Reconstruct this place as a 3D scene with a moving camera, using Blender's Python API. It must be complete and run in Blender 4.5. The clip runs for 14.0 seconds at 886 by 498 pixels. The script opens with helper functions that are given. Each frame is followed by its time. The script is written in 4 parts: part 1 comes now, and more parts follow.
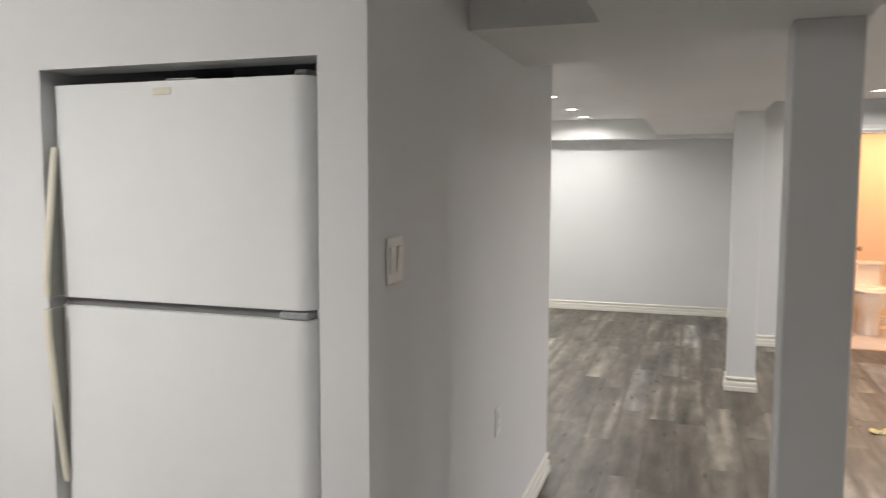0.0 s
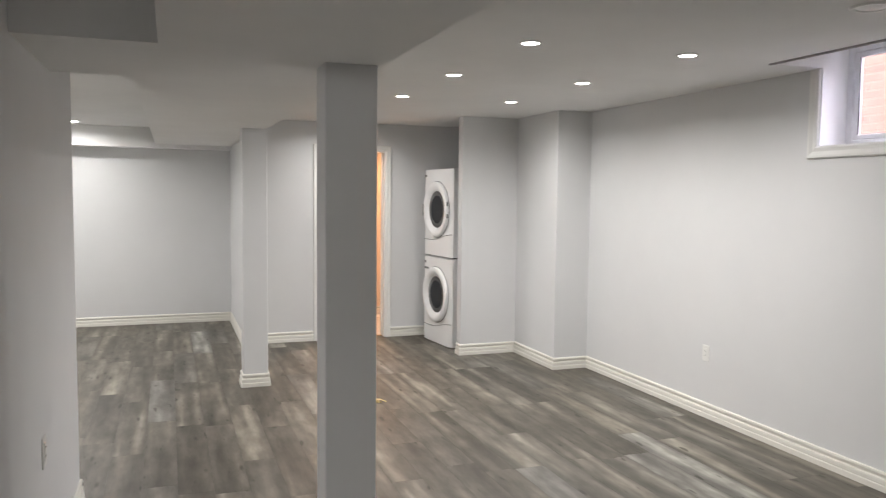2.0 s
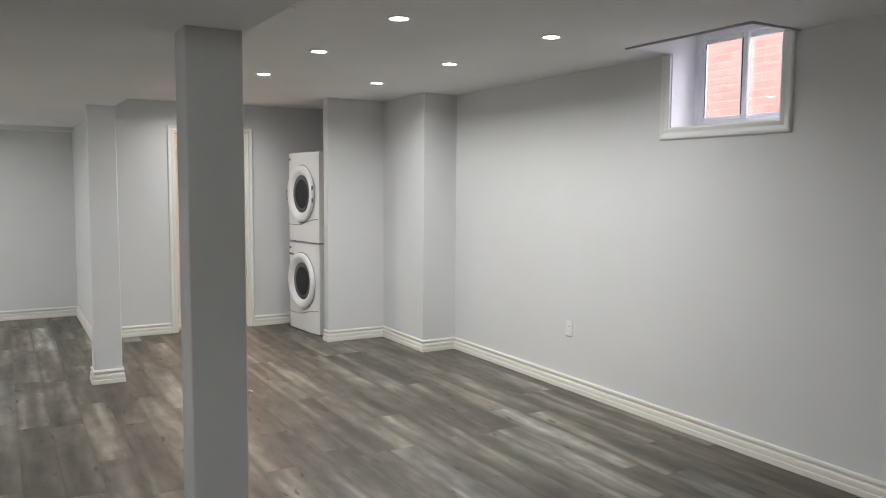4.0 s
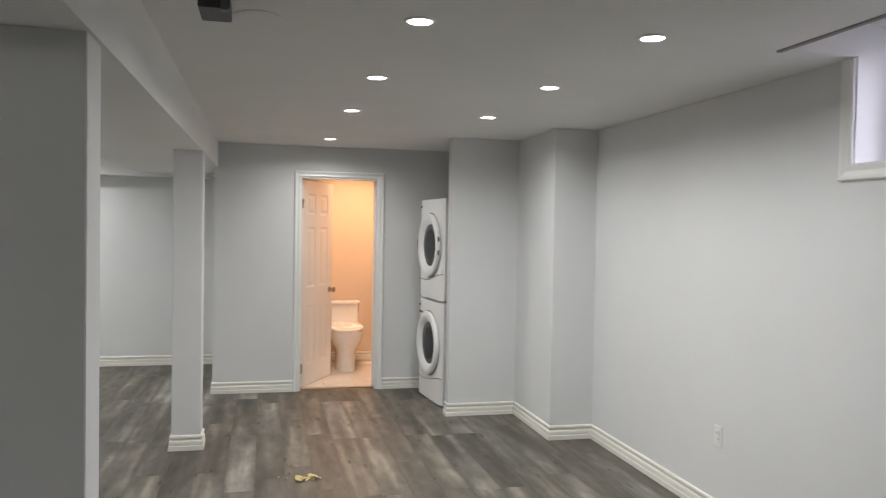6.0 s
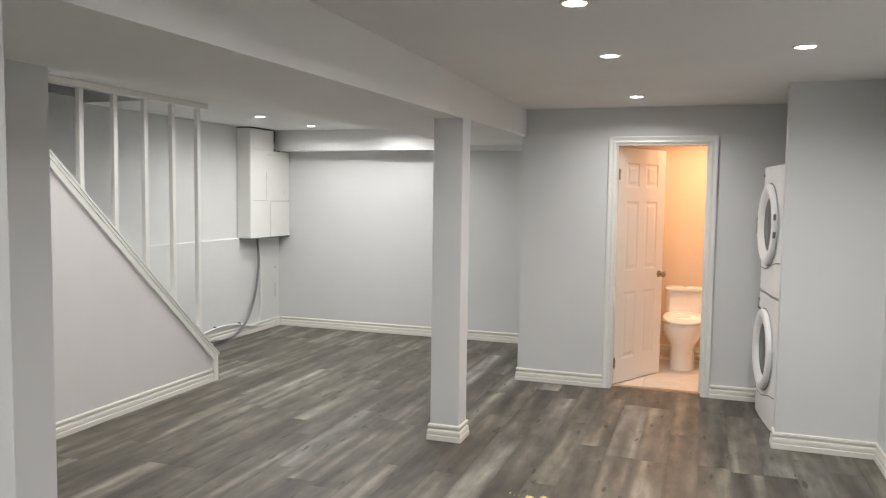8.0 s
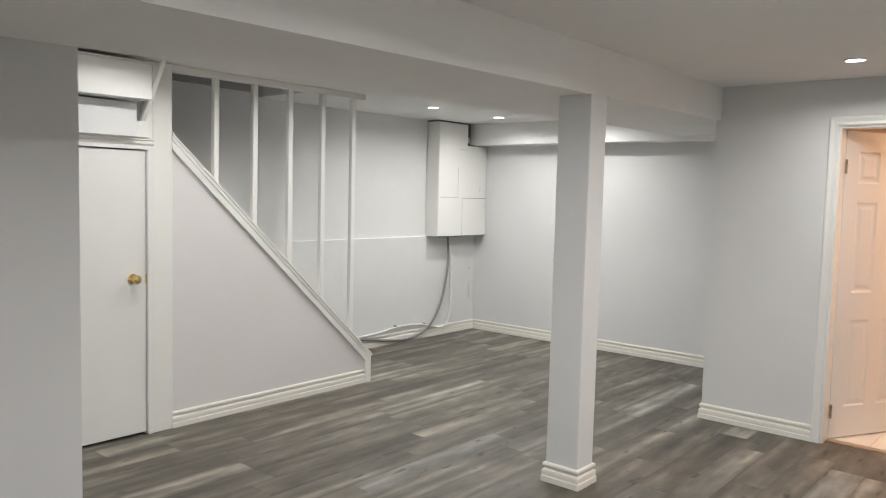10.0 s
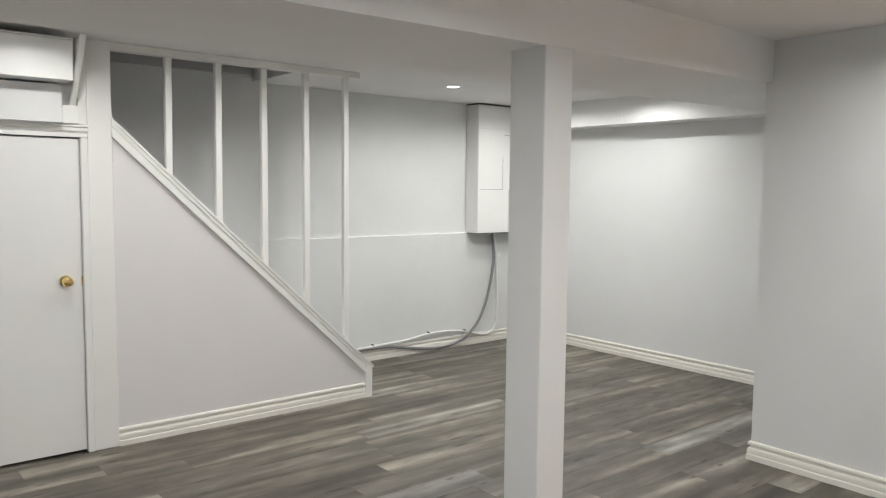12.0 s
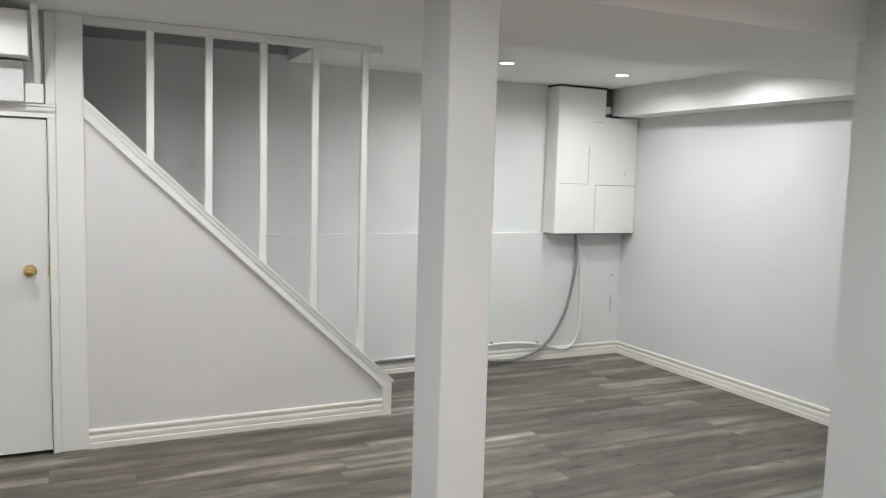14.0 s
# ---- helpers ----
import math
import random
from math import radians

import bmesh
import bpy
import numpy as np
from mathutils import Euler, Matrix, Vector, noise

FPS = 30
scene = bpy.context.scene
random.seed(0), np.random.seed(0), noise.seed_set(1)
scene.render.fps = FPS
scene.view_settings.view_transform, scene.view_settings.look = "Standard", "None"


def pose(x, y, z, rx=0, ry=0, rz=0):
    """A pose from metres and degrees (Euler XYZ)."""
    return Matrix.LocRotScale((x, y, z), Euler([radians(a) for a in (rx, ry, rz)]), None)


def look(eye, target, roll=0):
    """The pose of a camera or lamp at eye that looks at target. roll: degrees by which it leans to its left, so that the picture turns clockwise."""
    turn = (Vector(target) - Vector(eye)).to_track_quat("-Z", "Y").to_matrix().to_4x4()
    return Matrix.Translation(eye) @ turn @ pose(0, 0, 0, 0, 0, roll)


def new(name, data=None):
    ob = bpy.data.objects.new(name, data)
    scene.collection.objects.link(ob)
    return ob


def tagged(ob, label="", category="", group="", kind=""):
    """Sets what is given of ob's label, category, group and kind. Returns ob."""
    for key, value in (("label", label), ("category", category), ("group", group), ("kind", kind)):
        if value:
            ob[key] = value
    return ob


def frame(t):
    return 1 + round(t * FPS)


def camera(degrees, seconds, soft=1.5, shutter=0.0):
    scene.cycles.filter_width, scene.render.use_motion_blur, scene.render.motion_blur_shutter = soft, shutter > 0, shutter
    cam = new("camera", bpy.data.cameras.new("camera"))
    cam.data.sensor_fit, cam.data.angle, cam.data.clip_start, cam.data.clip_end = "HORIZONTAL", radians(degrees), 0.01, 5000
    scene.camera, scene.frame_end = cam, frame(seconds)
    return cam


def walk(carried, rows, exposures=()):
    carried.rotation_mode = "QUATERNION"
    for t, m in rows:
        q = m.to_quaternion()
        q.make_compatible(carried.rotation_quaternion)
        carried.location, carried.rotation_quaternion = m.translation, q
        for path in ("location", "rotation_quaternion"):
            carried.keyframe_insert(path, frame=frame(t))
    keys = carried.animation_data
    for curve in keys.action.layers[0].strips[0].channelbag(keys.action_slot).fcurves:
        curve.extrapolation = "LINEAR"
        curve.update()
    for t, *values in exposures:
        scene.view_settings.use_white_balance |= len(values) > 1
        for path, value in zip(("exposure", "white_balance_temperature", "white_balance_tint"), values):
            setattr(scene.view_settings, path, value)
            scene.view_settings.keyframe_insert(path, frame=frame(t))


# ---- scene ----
cam = camera(60.6, 14.0, 1.15, 0.2)
PATH = [
    (0, (0.281, 0.252, 1.536), (-0.338, 2.146, 1.366), 0.2),
    (0.5, (0.194, 0.194, 1.574), (0.097, 2.188, 1.453), 0.4),
    (1, (0.135, 0.145, 1.588), (0.351, 2.131, 1.497), 0.7),
    (1.5, (0.127, 0.072, 1.581), (0.533, 2.026, 1.458), 0.8),
    (2, (0.025, 0.047, 1.559), (0.704, 1.923, 1.418), 0.6),
    (2.5, (-0.107, 0.053, 1.526), (0.811, 1.824, 1.388), 0.0),
    (3, (-0.157, 0.032, 1.484), (0.849, 1.753, 1.322), 0.3),
    (3.2, (-0.162, 0.029, 1.478), (0.854, 1.743, 1.306), 0.4),
    (5.5, (0.866, 0.586, 1.568), (1.603, 2.443, 1.487), 0.9),
    (6, (1.181, 0.77, 1.565), (1.641, 2.716, 1.511), 1.0),
    (6.5, (1.461, 0.946, 1.56), (1.58, 2.94, 1.472), 0.8),
    (7, (1.714, 1.183, 1.566), (1.59, 3.175, 1.445), 0.7),
    (7.5, (1.958, 1.429, 1.585), (1.557, 3.385, 1.474), 0.8),
    (8, (2.212, 1.676, 1.593), (1.565, 3.563, 1.45), 0.8),
    (8.5, (2.396, 1.957, 1.56), (1.63, 3.797, 1.388), 1.4),
    (9, (2.521, 2.217, 1.569), (1.584, 3.976, 1.403), 1.2),
    (9.2, (2.58, 2.324, 1.566), (1.556, 4.031, 1.401), 1.2),
    (11.3, (2.837, 3.535, 1.531), (1.332, 4.844, 1.386), 0.9),
    (11.5, (2.85, 3.647, 1.522), (1.326, 4.933, 1.369), 0.6),
    (12, (2.843, 4.025, 1.516), (1.305, 5.292, 1.353), 0.6),
    (12.5, (2.878, 4.351, 1.506), (1.301, 5.573, 1.361), -0.6),
    (13, (2.874, 4.658, 1.5), (1.23, 5.789, 1.354), -0.2),
    (13.5, (2.835, 4.967, 1.496), (1.136, 6.006, 1.316), 1.0),
    (14, (2.761, 5.28, 1.523), (0.968, 6.145, 1.334), 1.65),
]
EXPOSURES = [(0.0, 0.84, 6680, 10.5), (1.5, 0.83, 6650, 11), (3.0, 0.76, 6380, 7.5), (5.5, 0.40, 6380, 7.5), (6.5, 0.58, 6420, 7), (7.5, 0.62, 6520, 8.5), (9.0, 0.64, 6550, 8.5), (11.5, 0.68, 6520, 7.5), (14.0, 0.66, 6300, 6.5)]
walk(cam, [(t, look(eye, target, roll)) for t, eye, target, roll in PATH], EXPOSURES)

# ---- light ----
world = bpy.data.worlds.new("world")
scene.world = world
world.use_nodes = True
wn = world.node_tree
sky = wn.nodes.new("ShaderNodeTexSky")
sky.sky_type = "NISHITA"
sky.sun_disc = False
sky.sun_elevation = radians(36)
sky.sun_rotation = radians(-75)
wn.nodes["Background"].inputs["Strength"].default_value = 0.15
wn.links.new(sky.outputs["Color"], wn.nodes["Background"].inputs["Color"])
sun_data = bpy.data.lights.new("sun", "SUN")
sun_data.energy = 4.2
sun_data.angle = radians(0.5)
sun_data.color = (1.0, 0.95, 0.88)
sun_ob = new("sun", sun_data)
sun_ob.matrix_world = look((0, 0, 10), (13.2, -3.5, 0.0))

POT_BACK = 5.2     # the same over the stair side
POT = 6.3          # power of one recessed lamp
BATH_POWER = 13.0
POTS_MAIN = [(1.725, 3.50), (1.725, 4.58), (1.725, 5.70), (1.725, 7.36),
             (2.64, 3.47), (2.64, 4.56), (2.64, 5.69)]
POTS_BACK = [(-1.745, 7.89), (-1.745, 8.86), (-0.9, 8.05), (-0.9, 8.96), (-0.905, 6.89), (-0.93, 5.92), (-0.93, 4.92)]
# unseen kitchen lamps, added to brighten the refrigerator wall
POTS_KITCHEN_ADDED = [(-1.75, 0.45), (-0.85, 0.45)]
KITCHEN_POWER = 5.0
KITCHEN_DOME = (-1.9, 0.2)
DOME_POWER = 19.0
WINDOW_FILL_POWER = 23.0
BATH_LAMP = (2.2, 9.0)


def disk_lamp(name, x, y, z, power, colour, size=0.09, spread=155):
    d = bpy.data.lights.new(name, "AREA")
    d.shape, d.size, d.energy, d.color, d.spread = "DISK", size, power, colour, radians(spread)
    ob = new(name, d)
    ob.matrix_world = pose(x, y, z)
    return ob


COOL = (1.0, 0.975, 0.95)
WARM = (1.0, 0.56, 0.31)
# added area lamp, stands in for skylight falling into the window well
wl = bpy.data.lights.new("window_fill_lamp", "AREA")
wl.shape, wl.size, wl.size_y, wl.energy, wl.color = "RECTANGLE", 0.8, 0.5, WINDOW_FILL_POWER, (0.80, 0.80, 1.0)
new("window_fill_lamp", wl).matrix_world = look((4.55, 3.12, 2.85), (3.66, 3.12, 1.95))
# ---- materials ----


class Mat:
    """A small builder for node materials."""

    def __init__(self, name, rough=0.5, metal=0.0):
        self.m = bpy.data.materials.new(name)
        self.m.use_nodes = True
        self.t = self.m.node_tree
        self.b = self.t.nodes["Principled BSDF"]
        self.b.inputs["Roughness"].default_value = rough
        self.b.inputs["Metallic"].default_value = metal
        self.co = None

    def node(self, kind, **kw):
        n = self.t.nodes.new(kind)
        for k, v in kw.items():
            n.inputs[k.replace("_", " ")].default_value = v
        return n

    def link(self, a, b):
        self.t.links.new(a, b)

    def coords(self, scale=(1, 1, 1), kind="Object"):
        tc = self.t.nodes.new("ShaderNodeTexCoord")
        mp = self.t.nodes.new("ShaderNodeMapping")
        mp.inputs["Scale"].default_value = scale
        self.link(tc.outputs[kind], mp.inputs["Vector"])
        return mp.outputs["Vector"]

    def noise(self, vec, scale, detail=4, rough=0.55):
        n = self.t.nodes.new("ShaderNodeTexNoise")
        n.inputs["Scale"].default_value = scale
        n.inputs["Detail"].default_value = detail
        n.inputs["Roughness"].default_value = rough
        self.link(vec, n.inputs["Vector"])
        return n.outputs["Fac"]

    def ramp(self, fac, stops):
        r = self.t.nodes.new("ShaderNodeValToRGB")
        e = r.color_ramp.elements
        e[0].position, e[0].color = stops[0][0], (*stops[0][1], 1)
        e[1].position, e[1].color = stops[-1][0], (*stops[-1][1], 1)
        for p, c in stops[1:-1]:
            x = e.new(p)
            x.color = (*c, 1)
        self.link(fac, r.inputs["Fac"])
        return r.outputs["Color"]

    def mix(self, fac, a, b, mode="MIX"):
        n = self.t.nodes.new("ShaderNodeMix")
        n.data_type, n.blend_type = "RGBA", mode
        for sock, v in ((n.inputs[0], fac), (n.inputs[6], a), (n.inputs[7], b)):
            if isinstance(v, (int, float)):
                sock.default_value = v
            elif isinstance(v, tuple):
                sock.default_value = (*v, 1)
            else:
                self.link(v, sock)
        return n.outputs[2]

    def colour(self, c):
        if isinstance(c, tuple):
            self.b.inputs["Base Color"].default_value = (*c, 1)
        else:
            self.link(c, self.b.inputs["Base Color"])

    def bump(self, height, strength, distance):
        n = self.t.nodes.new("ShaderNodeBump")
        n.inputs["Strength"].default_value = strength
        n.inputs["Distance"].default_value = distance
        self.link(height, n.inputs["Height"])
        self.link(n.outputs["Normal"], self.b.inputs["Normal"])

    def rough(self, fac, lo, hi):
        n = self.t.nodes.new("ShaderNodeMapRange")
        n.inputs["To Min"].default_value, n.inputs["To Max"].default_value = lo, hi
        self.link(fac, n.inputs["Value"])
        self.link(n.outputs["Result"], self.b.inputs["Roughness"])


def paint(name, colour, rough=0.55, vary=0.05, relief=0.15, grain=260.0):
    """Painted surface: roller stipple, faint cloudy unevenness and a few scuffs."""
    k = Mat(name, rough)
    v = k.coords()
    cloud = k.noise(v, 1.3, 5, 0.6)
    dark = tuple(c * (1 - vary) for c in colour)
    light = tuple(min(1, c * (1 + vary * 0.6)) for c in colour)
    base = k.ramp(cloud, [(0.3, dark), (0.72, light)])
    scuff = k.noise(v, 9.0, 6, 0.7)
    mark = k.ramp(scuff, [(0.70, (0, 0, 0)), (0.80, (1, 1, 1))])
    k.colour(k.mix(mark, base, tuple(c * 0.93 for c in colour)))
    stip = k.noise(v, grain, 2, 0.5)
    k.rough(k.noise(v, 4.0, 3), rough - 0.06, rough + 0.08)
    k.bump(stip, relief, 0.0012)
    return k.m


WALL = paint("wall_paint", (0.725, 0.730, 0.737), 0.62, 0.03)
CEIL = paint("ceiling_paint", (0.83, 0.83, 0.825), 0.8, 0.04, 0.25, 180)
TRIM = paint("trim_paint", (0.82, 0.80, 0.745), 0.32, 0.03, 0.05)
TRIMW = paint("white_gloss_paint", (0.85, 0.85, 0.828), 0.32, 0.03, 0.05)
DOORP = paint("door_paint", (0.82, 0.82, 0.81), 0.34, 0.03, 0.06)
ROUGHWALL = paint("parged_wall_paint", (0.74, 0.75, 0.745), 0.6, 0.06, 0.5, 40)
# white walls coloured peach to deepen the warm lamplight
BATHWALL = paint("bathroom_warm_tinted_paint", (0.80, 0.67, 0.55), 0.5, 0.03)
PANELP = paint("panel_paint", (0.765, 0.745, 0.75), 0.5, 0.03)
# wall paint darkened to stand in for the unlit stairwell
SHAFT = paint("stairwell_dimmed_paint", (0.45, 0.45, 0.46), 0.7, 0.06)


def simple(name, colour, rough, metal=0.0, vary=0.04, scale=20.0, coat=0.0):
    k = Mat(name, rough, metal)
    v = k.coords()
    n = k.noise(v, scale, 5, 0.6)
    k.colour(k.ramp(n, [(0.3, tuple(c * (1 - vary) for c in colour)), (0.7, tuple(min(1, c * (1 + vary)) for c in colour))]))
    k.rough(k.noise(v, scale * 2.3, 4), max(0.02, rough - 0.05), rough + 0.06)
    k.b.inputs["Coat Weight"].default_value = coat
    return k.m


ENAMEL = simple("white_enamel", (0.80, 0.82, 0.82), 0.46, 0, 0.02, 3.0, 0.0)
APPL = simple("appliance_white", (0.82, 0.83, 0.84), 0.36, 0, 0.012, 1.5, 0.0)
CREAM = simple("aged_cream_plastic", (0.72, 0.69, 0.58), 0.35, 0, 0.05, 8.0)
BLACKP = simple("black_plastic", (0.02, 0.021, 0.023), 0.4, 0, 0.2)
GASKET = simple("grey_gasket", (0.16, 0.165, 0.17), 0.6, 0, 0.1)
DARKMETAL = simple("dark_grey_metal", (0.10, 0.10, 0.105), 0.35, 0.8, 0.1)
GALV = simple("galvanised_metal", (0.55, 0.57, 0.58), 0.35, 1.0, 0.12, 60)
BRASS = simple("polished_brass", (0.80, 0.60, 0.25), 0.16, 1.0, 0.06)
BRONZE = simple("antique_bronze", (0.40, 0.33, 0.25), 0.28, 1.0, 0.15)
CHROME = simple("chrome", (0.75, 0.76, 0.78), 0.1, 1.0, 0.03)
PORCELAIN = simple("porcelain", (0.86, 0.85, 0.83), 0.26, 0, 0.01, 3.0, 0.2)
PLATE = simple("switch_plate_plastic", (0.82, 0.82, 0.80), 0.3, 0, 0.02)
VINYL = simple("window_vinyl", (0.80, 0.80, 0.82), 0.35, 0, 0.03)
CABLEG = simple("grey_cable_sheath", (0.22, 0.22, 0.23), 0.5, 0, 0.1)
CABLEW = simple("white_cable_sheath", (0.80, 0.80, 0.78), 0.45, 0, 0.05)
TILE = simple("bathroom_tile", (0.74, 0.71, 0.66), 0.22, 0, 0.05, 6.0)
GROUT = simple("tile_grout", (0.73, 0.70, 0.65), 0.8, 0, 0.08)
SLAB = simple("dark_underlay", (0.06, 0.056, 0.05), 0.8, 0, 0.15)
STONE = simple("sill_metal", (0.4, 0.3, 0.2), 0.4, 0.6, 0.1)
PALELEAF = simple("dried_leaf", (0.72, 0.60, 0.30), 0.55, 0, 0.25, 60)


def plank_material():
    """Grey-brown weathered oak vinyl; each board differs."""
    k = Mat("vinyl_plank", 0.42)
    info = k.t.nodes.new("ShaderNodeObjectInfo")
    tc = k.t.nodes.new("ShaderNodeTexCoord")
    shift = k.t.nodes.new("ShaderNodeVectorMath")
    shift.operation = "MULTIPLY_ADD"
    comb = k.t.nodes.new("ShaderNodeCombineXYZ")
    for i in range(3):
        k.link(info.outputs["Random"], comb.inputs[i])
    k.link(comb.outputs[0], shift.inputs[0])
    shift.inputs[1].default_value = (37.0, 91.0, 53.0)
    k.link(tc.outputs["Object"], shift.inputs[2])

    def along(stretch):
        m = k.t.nodes.new("ShaderNodeMapping")
        m.inputs["Scale"].default_value = (1.0, stretch, 1.0)
        k.link(shift.outputs[0], m.inputs["Vector"])
        return m.outputs[0]

    grain = k.noise(along(0.10), 62, 5, 0.6)
    fine = k.noise(along(0.10), 220, 3, 0.6)
    broad = k.noise(along(0.085), 7.2, 2, 0.45)
    mottle = k.noise(along(0.30), 15, 3, 0.55)
    cloud = k.noise(along(0.5), 3.6, 2, 0.5)
    # long pale and dark streaks that calm down towards the long edges
    sep = k.t.nodes.new("ShaderNodeSeparateXYZ")
    k.link(tc.outputs["Object"], sep.inputs[0])
    away = k.t.nodes.new("ShaderNodeMath")
    away.operation = "ABSOLUTE"
    k.link(sep.outputs[0], away.inputs[0])
    wob = k.t.nodes.new("ShaderNodeMath")
    wob.operation = "MULTIPLY_ADD"
    wob.inputs[1].default_value = 0.05
    k.link(k.noise(along(0.2), 5.0, 2, 0.5), wob.inputs[0])
    k.link(away.outputs[0], wob.inputs[2])
    edge = k.ramp(wob.outputs[0], [(0.080, (0, 0, 0)), (0.118, (0.85, 0.85, 0.85))])
    tone = k.ramp(info.outputs["Random"], [(0.0, (0.097, 0.087, 0.071)), (0.5, (0.108, 0.098, 0.081)), (0.8, (0.119, 0.109, 0.092)), (0.9, (0.134, 0.127, 0.113)), (1.0, (0.150, 0.145, 0.134))])
    streak = k.ramp(broad, [(0.28, (0.46, 0.44, 0.41)), (0.44, (0.90, 0.89, 0.88)), (0.56, (1.30, 1.30, 1.29)), (0.68, (2.40, 2.41, 2.40))])
    c = k.mix(1.0, tone, k.mix(edge, streak, (0.84, 0.83, 0.82)), "MULTIPLY")
    c = k.mix(1.0, c, k.ramp(cloud, [(0.32, (0.78, 0.77, 0.75)), (0.66, (1.20, 1.20, 1.20))]), "MULTIPLY")
    c = k.mix(1.0, c, k.ramp(mottle, [(0.30, (0.72, 0.71, 0.69)), (0.50, (1.0, 1.0, 1.0)), (0.68, (1.28, 1.28, 1.28))]), "MULTIPLY")
    c = k.mix(1.0, c, k.ramp(grain, [(0.32, (0.93, 0.92, 0.91)), (0.52, (1.0, 1.0, 1.0)), (0.75, (1.05, 1.05, 1.05))]), "MULTIPLY")
    # short dark checks along the grain, and knots
    check = k.noise(along(0.24), 21, 1, 0.4)
    c = k.mix(0.9, c, k.ramp(check, [(0.235, (0.32, 0.30, 0.27)), (0.29, (1, 1, 1))]), "MULTIPLY")
    knots = k.t.nodes.new("ShaderNodeTexVoronoi")
    knots.inputs["Scale"].default_value = 1.8
    mp3 = k.t.nodes.new("ShaderNodeMapping")
    mp3.inputs["Scale"].default_value = (2.9, 0.8, 1.0)
    k.link(shift.outputs[0], mp3.inputs["Vector"])
    k.link(mp3.outputs[0], knots.inputs["Vector"])
    c = k.mix(1.0, c, k.ramp(knots.outputs["Distance"], [(0.025, (0.40, 0.37, 0.34)), (0.05, (0.66, 0.64, 0.62)), (0.085, (1, 1, 1))]), "MULTIPLY")
    k.colour(c)
    k.rough(fine, 0.40, 0.55)
    k.bump(grain, 0.18, 0.0015)
    return k.m


PLANK = plank_material()


def brick_material():
    k = Mat("red_brick", 0.85)
    info = k.t.nodes.new("ShaderNodeObjectInfo")
    tone = k.ramp(info.outputs["Random"], [(0, (0.48, 0.275, 0.25)), (0.5, (0.53, 0.31, 0.28)), (1, (0.56, 0.35, 0.315))])
    v = k.coords()
    n = k.noise(v, 45, 5, 0.7)
    k.colour(k.mix(1.0, tone, k.ramp(n, [(0.3, (0.8, 0.8, 0.8)), (0.7, (1.12, 1.12, 1.12))]), "MULTIPLY"))
    k.bump(n, 0.5, 0.003)
    return k.m


BRICK = brick_material()
MORTAR = simple("mortar", (0.52, 0.33, 0.30), 0.9, 0, 0.12, 40)
SOIL = simple("gravel_soil", (0.16, 0.14, 0.12), 0.95, 0, 0.3, 30)


def glass_material(name="window_glass", tint=(1, 1, 1)):
    m = bpy.data.materials.new(name)
    m.use_nodes = True
    b = m.node_tree.nodes["Principled BSDF"]
    b.inputs["Base Color"].default_value = (*tint, 1)
    b.inputs["Roughness"].default_value = 0.0
    b.inputs["IOR"].default_value = 1.45
    b.inputs["Transmission Weight"].default_value = 1.0
    return m


GLASS = glass_material()
PORTHOLE = simple("dark_porthole_glass", (0.022, 0.025, 0.03), 0.12, 0, 0.1, 4, 0.0)
PORTHOLE.node_tree.nodes["Principled BSDF"].inputs["IOR"].default_value = 1.22


def emitter(name, colour, strength):
    m = bpy.data.materials.new(name)
    m.use_nodes = True
    b = m.node_tree.nodes["Principled BSDF"]
    b.inputs["Base Color"].default_value = (0.9, 0.9, 0.9, 1)
    b.inputs["Emission Color"].default_value = (*colour, 1)
    b.inputs["Emission Strength"].default_value = strength
    return m


LED = emitter("led_diffuser", COOL, 14.0)
LEDW = emitter("warm_led_diffuser", WARM, 10.0)

# ---- mesh helpers ----


def bm_box(x0, x1, y0, y1, z0, z1, bevel=0.0, seg=1, bm=None):
    own = bmesh.new()
    bmesh.ops.create_cube(own, size=1.0)
    for v in own.verts:
        v.co = Vector(((x0 + x1) / 2 + v.co.x * (x1 - x0), (y0 + y1) / 2 + v.co.y * (y1 - y0), (z0 + z1) / 2 + v.co.z * (z1 - z0)))
    if bevel:
        bmesh.ops.bevel(own, geom=own.edges[:], offset=bevel, segments=seg, affect="EDGES", profile=0.5)
    if bm is None:
        return own
    me = bpy.data.meshes.new("tmp")
    own.to_mesh(me)
    own.free()
    bm.from_mesh(me)
    bpy.data.meshes.remove(me)
    return bm


def bm_lathe(profile, axis="z", seg=32, bm=None):
    """Turn (r, h) pairs round an axis."""
    bm = bm or bmesh.new()
    rings = []
    for r, h in profile:
        ring = []
        for i in range(seg):
            a = 2 * math.pi * i / seg
            c, s = r * math.cos(a), r * math.sin(a)
            ring.append(bm.verts.new({"z": (c, s, h), "x": (h, c, s), "y": (s, h, c)}[axis]))
        rings.append(ring)
    for a, b in zip(rings, rings[1:]):
        for i in range(seg):
            bm.faces.new((a[i], a[(i + 1) % seg], b[(i + 1) % seg], b[i]))
    for ring, flip in ((rings[0], True), (rings[-1], False)):
        if (ring[0].co - ring[seg // 2].co).length > 1e-5:
            bm.faces.new(ring[::-1] if flip else ring)
    return bm


